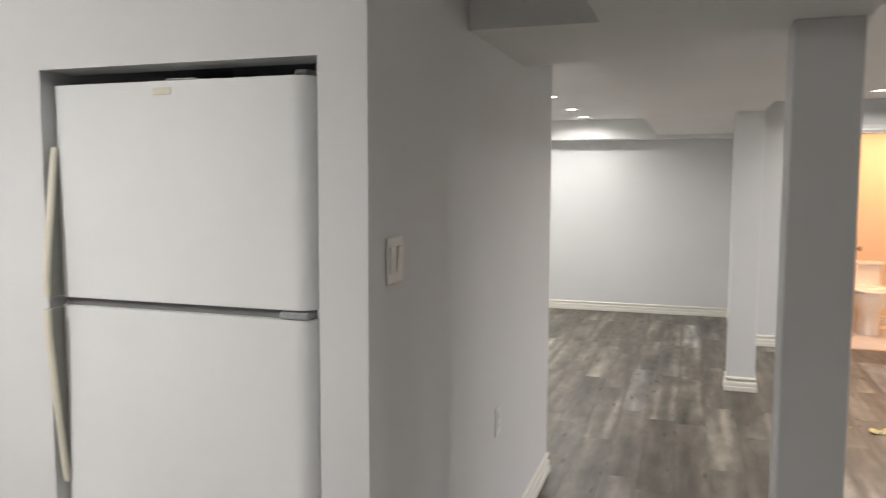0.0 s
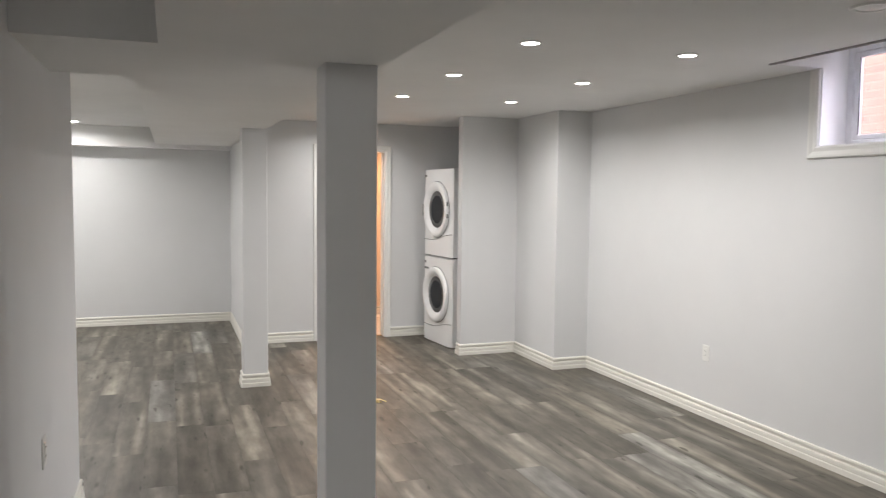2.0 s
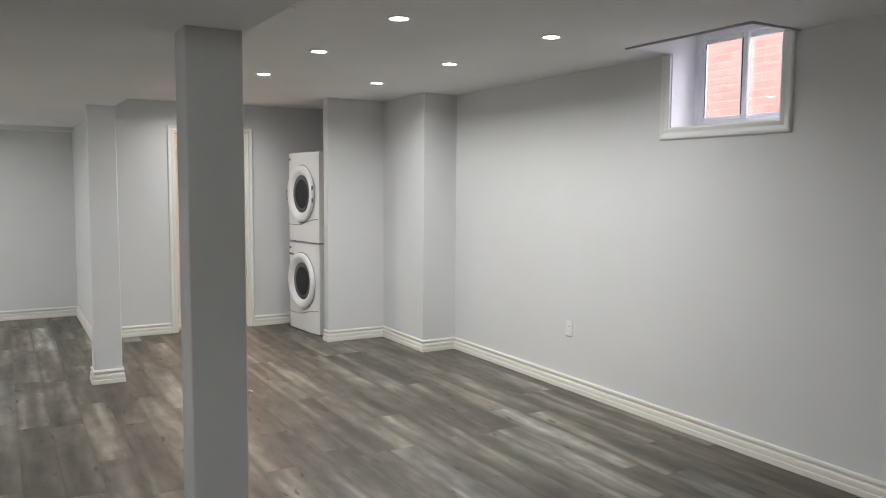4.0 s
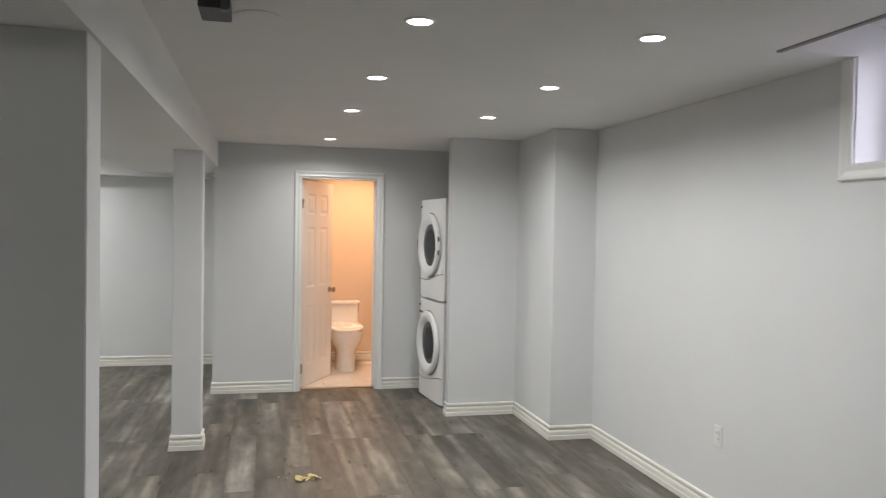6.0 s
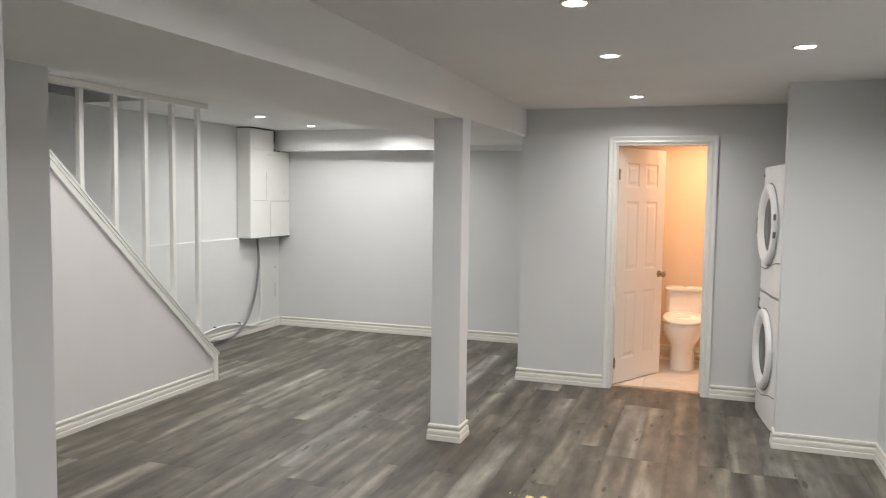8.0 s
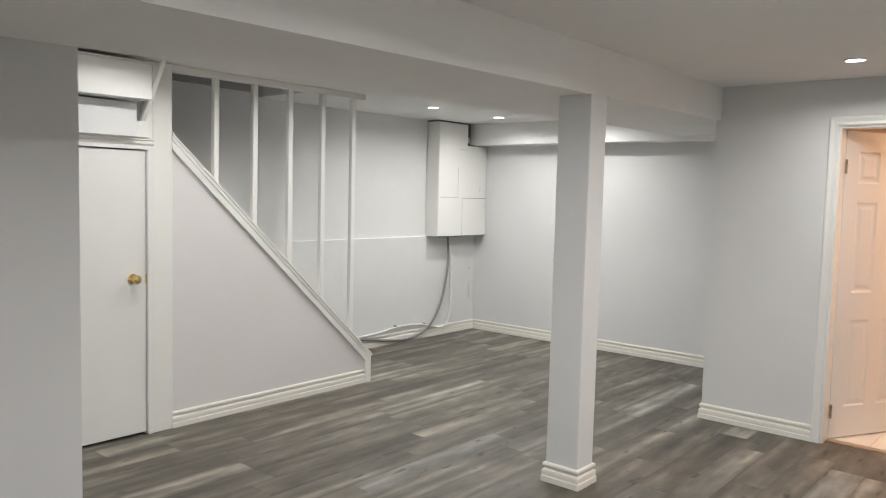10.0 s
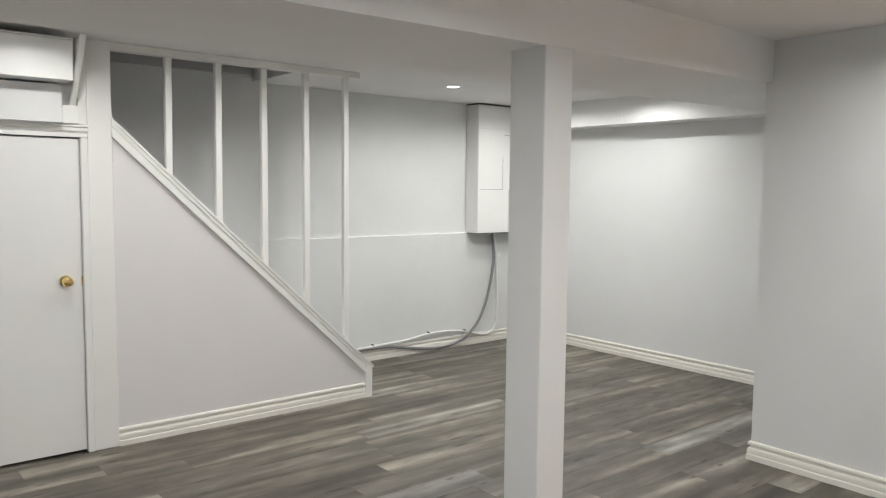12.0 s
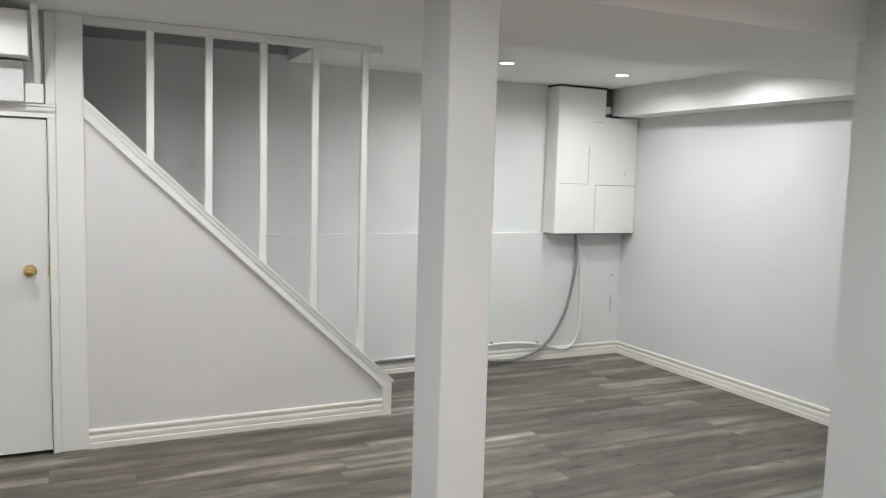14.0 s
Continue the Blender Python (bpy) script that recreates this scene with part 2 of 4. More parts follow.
def bm_tube(points, r, seg=10, bm=None):
    """A round tube along points."""
    bm = bm or bmesh.new()
    pts = [Vector(p) for p in points]
    rings = []
    up = Vector((0.31, 0.17, 0.93)).normalized()
    for i, p in enumerate(pts):
        d = (pts[min(i + 1, len(pts) - 1)] - pts[max(i - 1, 0)]).normalized()
        s = d.cross(up).normalized()
        u = s.cross(d)
        rings.append([bm.verts.new(p + r * (math.cos(2 * math.pi * k / seg) * s + math.sin(2 * math.pi * k / seg) * u)) for k in range(seg)])
    for a, b in zip(rings, rings[1:]):
        for k in range(seg):
            bm.faces.new((a[k], a[(k + 1) % seg], b[(k + 1) % seg], b[k]))
    bm.faces.new(rings[0][::-1])
    bm.faces.new(rings[-1])
    return bm


def bm_prism(outline, d0, d1, axis="x", bm=None):
    """A flat outline of (a, b) pairs pushed along an axis from d0 to d1; for x the pairs are (y, z), for y (x, z), for z (x, y)."""
    bm = bm or bmesh.new()

    def at(a, b, d):
        return {"x": (d, a, b), "y": (a, d, b), "z": (a, b, d)}[axis]

    lo = [bm.verts.new(at(a, b, d0)) for a, b in outline]
    hi = [bm.verts.new(at(a, b, d1)) for a, b in outline]
    n = len(outline)
    bm.faces.new(lo)
    bm.faces.new(hi[::-1])
    for i in range(n):
        bm.faces.new((lo[i], hi[i], hi[(i + 1) % n], lo[(i + 1) % n]))
    return bm


def smooth_path(points, n=10):
    """Points of a Catmull-Rom curve through the given ones."""
    p = [Vector(points[0])] + [Vector(q) for q in points] + [Vector(points[-1])]
    out = []
    for i in range(1, len(p) - 2):
        for k in range(n):
            t = k / n
            out.append(0.5 * ((2 * p[i]) + (p[i + 1] - p[i - 1]) * t + (2 * p[i - 1] - 5 * p[i] + 4 * p[i + 1] - p[i + 2]) * t * t + (3 * p[i] - p[i - 1] - 3 * p[i + 1] + p[i + 2]) * t ** 3))
    return out + [p[-2]]


def mesh_of(name, bm, material, smooth=False):
    bmesh.ops.recalc_face_normals(bm, faces=bm.faces[:])
    me = bpy.data.meshes.new(name)
    bm.to_mesh(me)
    bm.free()
    me.materials.append(material)
    if smooth:
        me.shade_smooth()
        me.set_sharp_from_angle(angle=radians(38))
    return me


def part(name, bm, material, parent, label="", smooth=False):
    ob = new(name, mesh_of(name, bm, material, smooth))
    ob.parent = parent
    if label:
        ob["label"] = label
    return ob


def thing(name, label, category, m=None, group=""):
    ob = new(name)
    ob.empty_display_size = 0.1
    ob.matrix_world = m or Matrix()
    return tagged(ob, label, category, group)


def setting(name, bm, material, label, category="wall", smooth=False):
    return tagged(new(name, mesh_of(name, bm, material, smooth)), label, category, "", "structure")


# ---- large structure ----
CZ = 2.32                       # main ceiling
CZB = 2.30                      # ceiling beside the stairs


def soffit_z(y):
    return 2.035 + 0.012 * (y - 3.0)


XR, XL, YB = 3.612, -2.62, 9.62    # right wall, stair-side wall, far wall
YBATH = 8.035                      # wall with the bathroom door
T = 0.12

# far wall and stair-side wall
setting("wall_north", bm_box(XL - T, 0.730, YB, YB + T, 0, 2.6), WALL, "pale grey painted drywall at the far end")
setting("wall_west_upper", bm_box(XL - T, XL, 3.0, YB, 1.085, 4.6), ROUGHWALL, "pale grey painted upper stair-side wall")
setting("wall_west_lower", bm_box(XL - T, XL + 0.03, 3.0, YB, 0, 1.085, 0.004), ROUGHWALL, "painted concrete foundation wall with a ledge")
# bathroom front wall with the door opening
DX0, DX1, DZ = 1.511, 2.252, 2.033
bm = bm_box(0.730, DX0, YBATH, YBATH + T, 0, CZ)
bm_box(DX1, 2.75, YBATH, YBATH + T, 0, CZ, bm=bm)
bm_box(DX0, DX1, YBATH, YBATH + T, DZ, CZ, bm=bm)
setting("wall_bathroom_front", bm, WALL, "light grey drywall around the bathroom door")
setting("wall_bathroom_side", bm_box(0.730, 0.730 + T, YBATH + T, YB + T, 0, CZ), WALL, "light grey drywall side of the bathroom")
bm = bm_box(0.842, 3.2, YB, YB + T, 0, CZ)
setting("wall_bathroom_back", bm, BATHWALL, "white bathroom wall behind the toilet, warm light tinted in")
setting("wall_bathroom_east", bm_box(2.75, 2.75 + T, YBATH + T, YB, 0, CZ), BATHWALL, "white bathroom side wall, warm light tinted in")
# laundry niche and boxed corner
setting("wall_niche_side", bm_box(2.692, 3.29, 6.885, 6.99, 0, CZ), WALL, "light grey drywall return beside the laundry niche")
setting("wall_niche_back", bm_box(3.45, 3.45 + T, 6.99, YBATH, 0, CZ), WALL, "light grey drywall at the back of the laundry niche")
setting("wall_niche_north", bm_box(2.75, 3.45, YBATH, YBATH + T, 0, CZ), WALL, "light grey drywall beside the laundry")
setting("wall_corner_box", bm_box(3.275, XR, 6.06, 6.885, 0, CZ), WALL, "light grey boxed-out wall corner")

# east wall with the high basement window; the ceiling is cut away above it
WY0, WY1, WZ0, WZ1 = 2.735, 3.51, 1.868, 2.455
bm = bm_box(XR, XR + 0.30, -2.2, WY0, 0, 2.7)
bm_box(XR, XR + 0.30, WY1, 6.06, 0, 2.7, bm=bm)
bm_box(XR, XR + 0.30, WY0, WY1, 0, WZ0, bm=bm)
bm_box(XR, XR + 0.30, WY0, WY1, WZ1, 2.7, bm=bm)
setting("wall_east", bm, WALL, "long light grey painted wall with a high window")

# kitchen side
setting("wall_partition", bm_box(-0.53, -0.418, 1.95, 4.19, 0, CZ), WALL, "light grey partition wall with switch and outlet")
setting("wall_partition_end", bm_box(-2.58, -0.53, 4.07, 4.19, 0, CZ), WALL, "light grey partition end by the stair door")
FX0, FX1, FZ = -1.352, -0.543, 1.830
FY = 1.84
bm = bm_box(-2.7, FX0, FY, FY + 0.11, 0, CZ)
bm_box(FX1, -0.418, FY, FY + 0.11, 0, CZ, bm=bm)
bm_box(FX0, FX1, FY, FY + 0.11, FZ, CZ, bm=bm)
setting("wall_fridge_surround", bm, WALL, "light grey wall with a recess for the refrigerator")
bm = bm_box(FX0 - 0.1, FX0 - 0.005, FY + 0.11, FY + 0.9, 0, CZ)
bm_box(FX0 - 0.1, FX1, FY + 0.9, FY + 1.0, 0, CZ, bm=bm)
setting("wall_fridge_recess", bm, WALL, "drywall lining of the refrigerator recess")
setting("wall_south", bm_box(-2.7, XR, -2.32, -2.2, 0, 2.6), WALL, "plain light grey wall behind")
setting("wall_kitchen_west", bm_box(-2.82, -2.7, -2.32, FY + 0.11, 0, 2.6), WALL, "plain light grey kitchen wall")

# ceilings
bm = bmesh.new()
NX0, NY0, NY1 = 3.240, 2.655, WY1
for b in ((0.765, NX0, -2.2, YBATH), (NX0, XR, -2.2, NY0), (NX0, XR, NY1, YBATH), (-0.10, 0.765, YBATH, YB)):
    bm_box(b[0], b[1], b[2], b[3], CZ, CZ + 0.14, bm=bm)
bm_box(NX0, XR + 0.1, NY0, NY1, WZ1 + 0.02, WZ1 + 0.16, bm=bm)
setting("ceiling", bm, CEIL, "flat painted drywall ceiling", "ceiling")
setting("ceiling_stair_side", bm_box(-1.76, -0.10, 3.5, YB, CZB, CZ + 0.14, bm=bm_box(XL, -1.76, 6.62, YB, CZB, CZ + 0.14)), CEIL, "flat painted ceiling beside the stairs", "ceiling")
setting("ceiling_bathroom", bm_box(0.765, 3.6, YBATH + 0.001, YB, CZ, CZ + 0.14), CEIL, "white bathroom ceiling", "ceiling")


def soffit_block(bm, x0, x1, y0, y1):
    z0, z1 = soffit_z(y0), soffit_z(y1)
    bm_prism([(y0, z0), (y1, z1), (y1, CZ + 0.1), (y0, CZ + 0.1)], x0, x1, "x", bm)


bm = bmesh.new()
soffit_block(bm, -0.11, 0.765, 2.65, YBATH)
soffit_block(bm, 0.0, 0.765, -2.2, 2.65)
setting("soffit_main", bm, CEIL, "long dropped drywall soffit over the posts", "soffit")
bm = bmesh.new()
soffit_block(bm, -0.11, 0.728, YBATH, 9.38)
setting("soffit_end", bm, CEIL, "dropped drywall soffit at the far end", "soffit")
bm = bmesh.new()
soffit_block(bm, -2.7, -0.11, 2.65, 3.5)
setting("soffit_kitchen", bm, CEIL, "dropped drywall bulkhead across the passage", "soffit")
setting("ceiling_kitchen", bm_box(-2.7, 0.0, -2.2, 2.65, CZ, CZ + 0.14), CEIL, "flat painted kitchen ceiling", "ceiling")
setting("soffit_north", bm_box(XL, 0.728, 9.38, YB, 2.072, CZ), CEIL, "boxed bulkhead along the top of the far wall", "soffit")

# stairwell shaft, closed above; its dim grey stands in for missing light
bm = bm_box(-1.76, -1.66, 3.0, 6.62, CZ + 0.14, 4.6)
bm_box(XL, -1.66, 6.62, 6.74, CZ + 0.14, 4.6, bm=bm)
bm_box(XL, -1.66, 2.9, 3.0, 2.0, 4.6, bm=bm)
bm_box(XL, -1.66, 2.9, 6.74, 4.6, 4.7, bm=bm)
setting("wall_stairwell", bm, SHAFT, "upper walls of the stairwell, dimness put into their grey")


# posts
def post(name, x0, x1, y0, y1, label):
    th = thing(name, label, "post", pose((x0 + x1) / 2, (y0 + y1) / 2, 0), "boxed posts under the soffit")
    hx, hy = (x1 - x0) / 2, (y1 - y0) / 2
    part("shaft", bm_box(-hx, hx, -hy, hy, 0, soffit_z(y0) + 0.003, 0.004), WALL, th)
    return th, hx, hy


BASE_PROFILE = [(0.0, 0.0), (0.019, 0.0), (0.019, 0.028), (0.017, 0.033), (0.0135, 0.035), (0.0135, 0.037), (0.0155, 0.040), (0.0155, 0.058), (0.013, 0.066), (0.005, 0.070), (0.003, 0.073), (0.003, 0.080), (0.012, 0.084), (0.0135, 0.094), (0.010, 0.103), (0.0, 0.106)]


def bm_moulding(p0, p1, m0=0, m1=0, profile=None, bm=None):
    """Skirting from p0 to p1 along the floor; its back lies on the line, its front is to the left of the way. m0, m1: mitres, +1 outer corner, -1 inner."""
    bm = bm or bmesh.new()
    a, b = Vector((*p0, 0)), Vector((*p1, 0))
    d = (b - a).normalized()
    n = Vector((-d.y, d.x, 0))
    prof = profile or BASE_PROFILE
    r0 = [bm.verts.new(a + n * o - d * o * m0 + Vector((0, 0, z))) for o, z in prof]
    r1 = [bm.verts.new(b + n * o + d * o * m1 + Vector((0, 0, z))) for o, z in prof]
    k = len(prof)
    for i in range(k):
        bm.faces.new((r0[i], r0[(i + 1) % k], r1[(i + 1) % k], r1[i]))
    bm.faces.new(r0)
    bm.faces.new(r1[::-1])
    return bm


def baseboard(p0, p1, m0=0, m1=0):
    ob = setting("baseboard", bm_moulding(p0, p1, m0, m1), TRIM, "off-white moulded wooden baseboard", "baseboard")
    return ob


def post_skirt(th, hx, hy):
    c = [(-hx, -hy), (-hx, hy), (hx, hy), (hx, -hy)]
    for i in range(4):
        part("baseboard", bm_moulding(c[i], c[(i + 1) % 4], 1, 1), TRIM, th, "off-white moulded baseboard collar")


p1 = post("post", 0.560, 0.755, 2.788, 2.955, "square grey drywall-boxed post beside the kitchen")
post_skirt(*p1)
p2 = post("post", 0.573, 0.768, 6.245, 6.407, "square grey drywall-boxed post with moulded skirting")
post_skirt(*p2)

# baseboards, the front on the left of the way
baseboard((0.730, YB), (XL + 0.03, YB), -1, -1)
baseboard((XL + 0.03, YB), (XL + 0.03, 7.15), -1, 0)
baseboard((0.730, YBATH), (0.730, YB), 1, -1)
baseboard((DX0 - 0.054, YBATH), (0.730, YBATH), 0, 1)
baseboard((2.75, YBATH), (DX1 + 0.054, YBATH), 0, 0)
baseboard((3.275, 6.885), (2.692, 6.885), -1, 1)
baseboard((3.275, 6.06), (3.275, 6.885), 1, -1)
baseboard((XR, 6.06), (3.275, 6.06), -1, 1)
baseboard((XR, -2.2), (XR, 6.06), -1, -1)
baseboard((-0.418, 4.19), (-0.418, FY), 1, 1)
baseboard((-1.66, 4.19), (-0.418, 4.19), 0, 1)
baseboard((-0.418, FY), (FX1, FY), 1, 0)
baseboard((2.692, 6.885), (2.692, 6.99), 1, 0)

# floor: slab, then boards at the end of the file
setting("floor", bm_box(-2.85, 3.95, -2.35, YBATH + 0.1, -0.15, -0.006), SLAB, "grey-brown vinyl plank floor", "floor")
setting("floor_far", bm_box(-2.85, 0.730, YBATH + 0.1, 9.7, -0.15, -0.006), SLAB, "grey-brown vinyl plank floor at the far end", "floor")


# ---- recessed lamps ----
def pot_light(x, y, z, material=LED, label="white round recessed ceiling light, switched on"):
    th = thing("recessed_light", label, "ceiling light", pose(x, y, z), "recessed ceiling lights")
    part("trim_ring", bm_lathe([(0.043, -0.001), (0.046, -0.006), (0.056, -0.0055), (0.060, -0.001)], "z", 32), PLATE, th, smooth=True)
    part("diffuser", bm_lathe([(0.0455, -0.004), (0.0005, -0.0045)], "z", 32), material, th, "glowing round diffuser")
    return th


for x, y in POTS_MAIN:
    pot_light(x, y, CZ)
    disk_lamp("pot_lamp", x, y, CZ - 0.010, POT, COOL, 0.09, 160)
for x, y in POTS_BACK:
    pot_light(x, y, CZB)
    disk_lamp("pot_lamp", x, y, CZB - 0.010, POT_BACK, COOL, 0.09, 162)
# assumed pots over the kitchen, never in view
for x, y in POTS_KITCHEN_ADDED:
    pot_light(x, y, CZ)
    disk_lamp("pot_lamp", x, y, CZ - 0.010, KITCHEN_POWER, COOL, 0.09, 140)
# assumed dome fixture out of view, fills light on the refrigerator
dm = thing("added_dome_light", "assumed round frosted glass dome light on the unseen kitchen ceiling", "ceiling light", pose(*KITCHEN_DOME, CZ))
part("base_ring", bm_lathe([(0.165, 0.0), (0.168, -0.018), (0.150, -0.022)], "z", 40), PLATE, dm, smooth=True)
part("dome", bm_lathe([(0.150, -0.018), (0.142, -0.05), (0.105, -0.078), (0.05, -0.09), (0.0005, -0.093)], "z", 40), LED, dm, "glowing frosted glass dome", True)
kd = bpy.data.lights.new("dome_fill_lamp", "POINT")
kd.energy, kd.shadow_soft_size, kd.color = DOME_POWER, 0.06, COOL
new("dome_fill_lamp", kd).matrix_world = pose(*KITCHEN_DOME, CZ - 0.17)
pot_light(*BATH_LAMP, CZ, LEDW, "warm round recessed bathroom light, switched on")
disk_lamp("bath_lamp", *BATH_LAMP, CZ - 0.010, BATH_POWER, WARM)

# ---- stair partition ----
SX = -1.645                                # room face of the partition
SLOPE = 0.938


def cap_z(y):
    return 1.560 - SLOPE * (y - 5.635)


st = thing("stair_partition", "white triangular stair side panel with sloped trim", "stair panel", pose(SX, 5.31, 0))
Y1 = 1.755


def cz(y):
    return cap_z(y + 5.31)


part("panel", bm_prism([(0, 0), (Y1 - 0.02, 0), (Y1 - 0.02, cz(Y1) - 0.02), (0, cz(0) - 0.03)], -0.09, -0.012, "x"), PANELP, st, "pale pinkish-white drywall panel")
bm = bmesh.new()
for w0, w1, d in ((0.0, -0.030, 0.010), (-0.030, -0.062, 0.004), (-0.062, -0.088, 0.009)):
    bm_prism([(0, cz(0) + w0), (0, cz(0) + w1), (Y1 - 0.045, cz(Y1 - 0.045) + w1), (Y1, cz(Y1) + w0)], -0.012, d, "x", bm)
part("sloped_trim", bm, TRIMW, st, "moulded sloped trim board")
part("cap", bm_prism([(0, cz(0)), (0, cz(0) + 0.018), (Y1 + 0.01, cz(Y1 + 0.01) + 0.018), (Y1 + 0.01, cz(Y1 + 0.01))], -0.105, 0.016, "x"), TRIMW, st)
part("end_trim", bm_prism([(Y1 - 0.055, 0), (Y1, 0), (Y1, cz(Y1)), (Y1 - 0.055, cz(Y1 - 0.055) - 0.004)], -0.10, 0.0085, "x"), TRIMW, st, "white end board")
bmb = bm_moulding((-0.012, Y1 - 0.055), (-0.012, 0.0), 0, 0)
part("baseboard", bmb, TRIM, st, "off-white moulded baseboard")

for i in range(5):
    y = 5.635 + 0.306 * i
    th = thing("baluster", "slim square white painted stair baluster", "baluster", pose(SX - 0.03, y, cap_z(y)), "stair balusters")
    zt = 2.256 - cap_z(y)
    lean = random.uniform(-0.006, 0.006)
    bm = bm_box(-0.019, 0.019, -0.020, 0.020, 0.0, zt, 0.004)
    for v in bm.verts:
        v.co.y += lean * v.co.z / zt
    part("shaft", bm, TRIMW, th)
tp = thing("stair_top_plate", "white painted board over the stair balusters", "board", pose(SX, 5.31, 2.256))
part("board", bm_box(-0.062, 0.004, 0.0, 1.65, 0, 0.043, 0.003), TRIMW, tp)

# ---- closet door under the stairs ----
post_b = thing("stair_post", "wide white painted boards framing the stair panel", "door casing", pose(SX, 5.12, 0))
part("board", bm_box(-0.09, 0.004, 0.060, 0.192, 0, 2.30, 0.004), TRIMW, post_b)
part("casing", bm_box(-0.09, 0.014, 0.022, 0.060, 0, 1.765, 0.005), TRIMW, post_b)
part("upper_board", bm_box(-0.09, 0.003, 0.014, 0.0595, 1.834, 2.30, 0.003), TRIMW, post_b)
cd = thing("closet_door", "flat white slab door with a brass knob, closed", "door", pose(SX, 4.32, 0.020))
leaf = part("leaf", bm_box(-0.040, -0.004, 0.0, 0.818, 0, 1.738, 0.002), DOORP, cd)
kb = part("knob", bm_lathe([(0.028, -0.004), (0.031, 0.004), (0.022, 0.008), (0.011, 0.012), (0.010, 0.030), (0.020, 0.036), (0.0285, 0.047), (0.0285, 0.056), (0.022, 0.066), (0.010, 0.069), (0.0005, 0.0695)], "x", 28), BRASS, leaf, "polished brass door knob", True)
kb.location = (0, 0.730, 0.962)
part("latch", bm_box(-0.012, 0.001, 0.814, 0.8195, 0.93, 0.985), BRASS, cd, "small brass latch plate")
hd = thing("door_header", "white moulded trim over the closet door", "trim", pose(SX, 4.19, 1.765))
part("moulding", bm_prism([(-0.06, 0.0), (0.012, 0.0), (0.014, 0.022), (0.024, 0.034), (0.026, 0.050), (0.034, 0.056), (0.034, 0.068), (-0.06, 0.068)], 0.0, 0.990, "y"), TRIMW, hd)
setting("wall_over_closet", bm_box(-1.76, -1.672, 4.19, 5.131, 1.833, CZ), WALL, "white painted boards over the closet door")
setting("wall_closet_side", bm_box(-1.76, -1.672, 4.19, 4.298, 0, 1.765), WALL, "narrow painted wall beside the closet door")
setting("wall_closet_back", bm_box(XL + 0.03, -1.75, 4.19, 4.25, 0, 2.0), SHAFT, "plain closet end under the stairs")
du = thing("boxed_duct", "white painted boxed duct hanging above the closet door", "duct box", pose(SX, 4.20, 2.045))
part("box", bm_box(-0.012, 0.195, 0.0, 0.873, 0, 0.205, 0.003), DOORP, du)
part("cover_strip", bm_box(-0.012, 0.200, 0.0, 0.878, 0.2055, 0.213, 0.002), TRIMW, du, "thin white cover strip")
part("lower_box", bm_box(-0.012, 0.075, 0.0, 0.845, -0.2115, -0.012, 0.003), WALL, du, "shallow painted box below")
part("bracket", bm_box(-0.012, 0.045, 0.846, 0.930, -0.2115, -0.115, 0.003), TRIMW, du, "small white blocking piece")
br = thing("leaning_trim", "short white trim piece leaning beside the boxed duct", "trim piece", pose(SX + 0.02, 5.105, 1.932))
bm = bm_box(-0.010, 0.014, -0.016, 0.016, 0.0, 0.425, 0.008, 2)
bmesh.ops.rotate(bm, verts=bm.verts[:], cent=(0, 0, 0), matrix=Matrix.Rotation(radians(36), 3, "Y"))
part("strip", bm, TRIMW, br)

# ---- stairs behind the panel ----
sr = thing("staircase", "painted wooden basement stairs rising behind the panel", "stairs", pose(XL + 0.03, 7.02, 0))
# treads and risers share the darkened stairwell grey
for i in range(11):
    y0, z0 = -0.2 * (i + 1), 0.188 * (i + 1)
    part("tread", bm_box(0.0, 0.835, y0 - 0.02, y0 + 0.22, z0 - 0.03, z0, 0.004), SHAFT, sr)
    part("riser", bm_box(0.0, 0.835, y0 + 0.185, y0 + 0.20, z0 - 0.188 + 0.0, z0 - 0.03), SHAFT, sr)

# rim board, shaft darkness put into its colour
setting("trim_stairwell", bm_box(XL, XL + 0.05, 3.0, 6.60, 2.34, 2.50), SHAFT, "rim board along the stairwell wall, coloured dark like the unlit shaft", "trim")

# ---- boxed electrical cabinet ----
eb = thing("panel_cabinet", "white painted plywood box around an electrical panel", "cabinet", pose(XL, 8.80, 1.085))
part("body", bm_box(0.0, 0.165, 0.0, 0.47, 0.0, 1.200, 0.003), TRIMW, eb)
part("side_body", bm_box(0.0, 0.165, 0.4705, 0.815, 0.412, 0.975, 0.003), TRIMW, eb)
part("lower_side", bm_box(0.0, 0.165, 0.4705, 0.815, 0.0, 0.405, 0.003), TRIMW, eb)
part("front_sheet", bm_box(0.1655, 0.172, 0.002, 0.815, 0.409, 0.974, 0.0015), TRIMW, eb, "flush white front sheet")
part("upper_sheet", bm_box(0.1655, 0.172, 0.002, 0.469, 0.976, 1.198, 0.0015), TRIMW, eb, "flush white upper sheet")
part("lower_panel", bm_box(0.1655, 0.172, 0.002, 0.396, 0.002, 0.4078, 0.0015), TRIMW, eb, "flush white lower panel")
part("lower_panel", bm_box(0.1655, 0.176, 0.400, 0.815, 0.002, 0.404, 0.002), TRIMW, eb, "white lower panel standing slightly proud")
part("bottom_edge", bm_box(0.0, 0.176, -0.003, 0.815, -0.008, -0.0005, 0.001), GASKET, eb, "thin dark strip along the bottom edge")
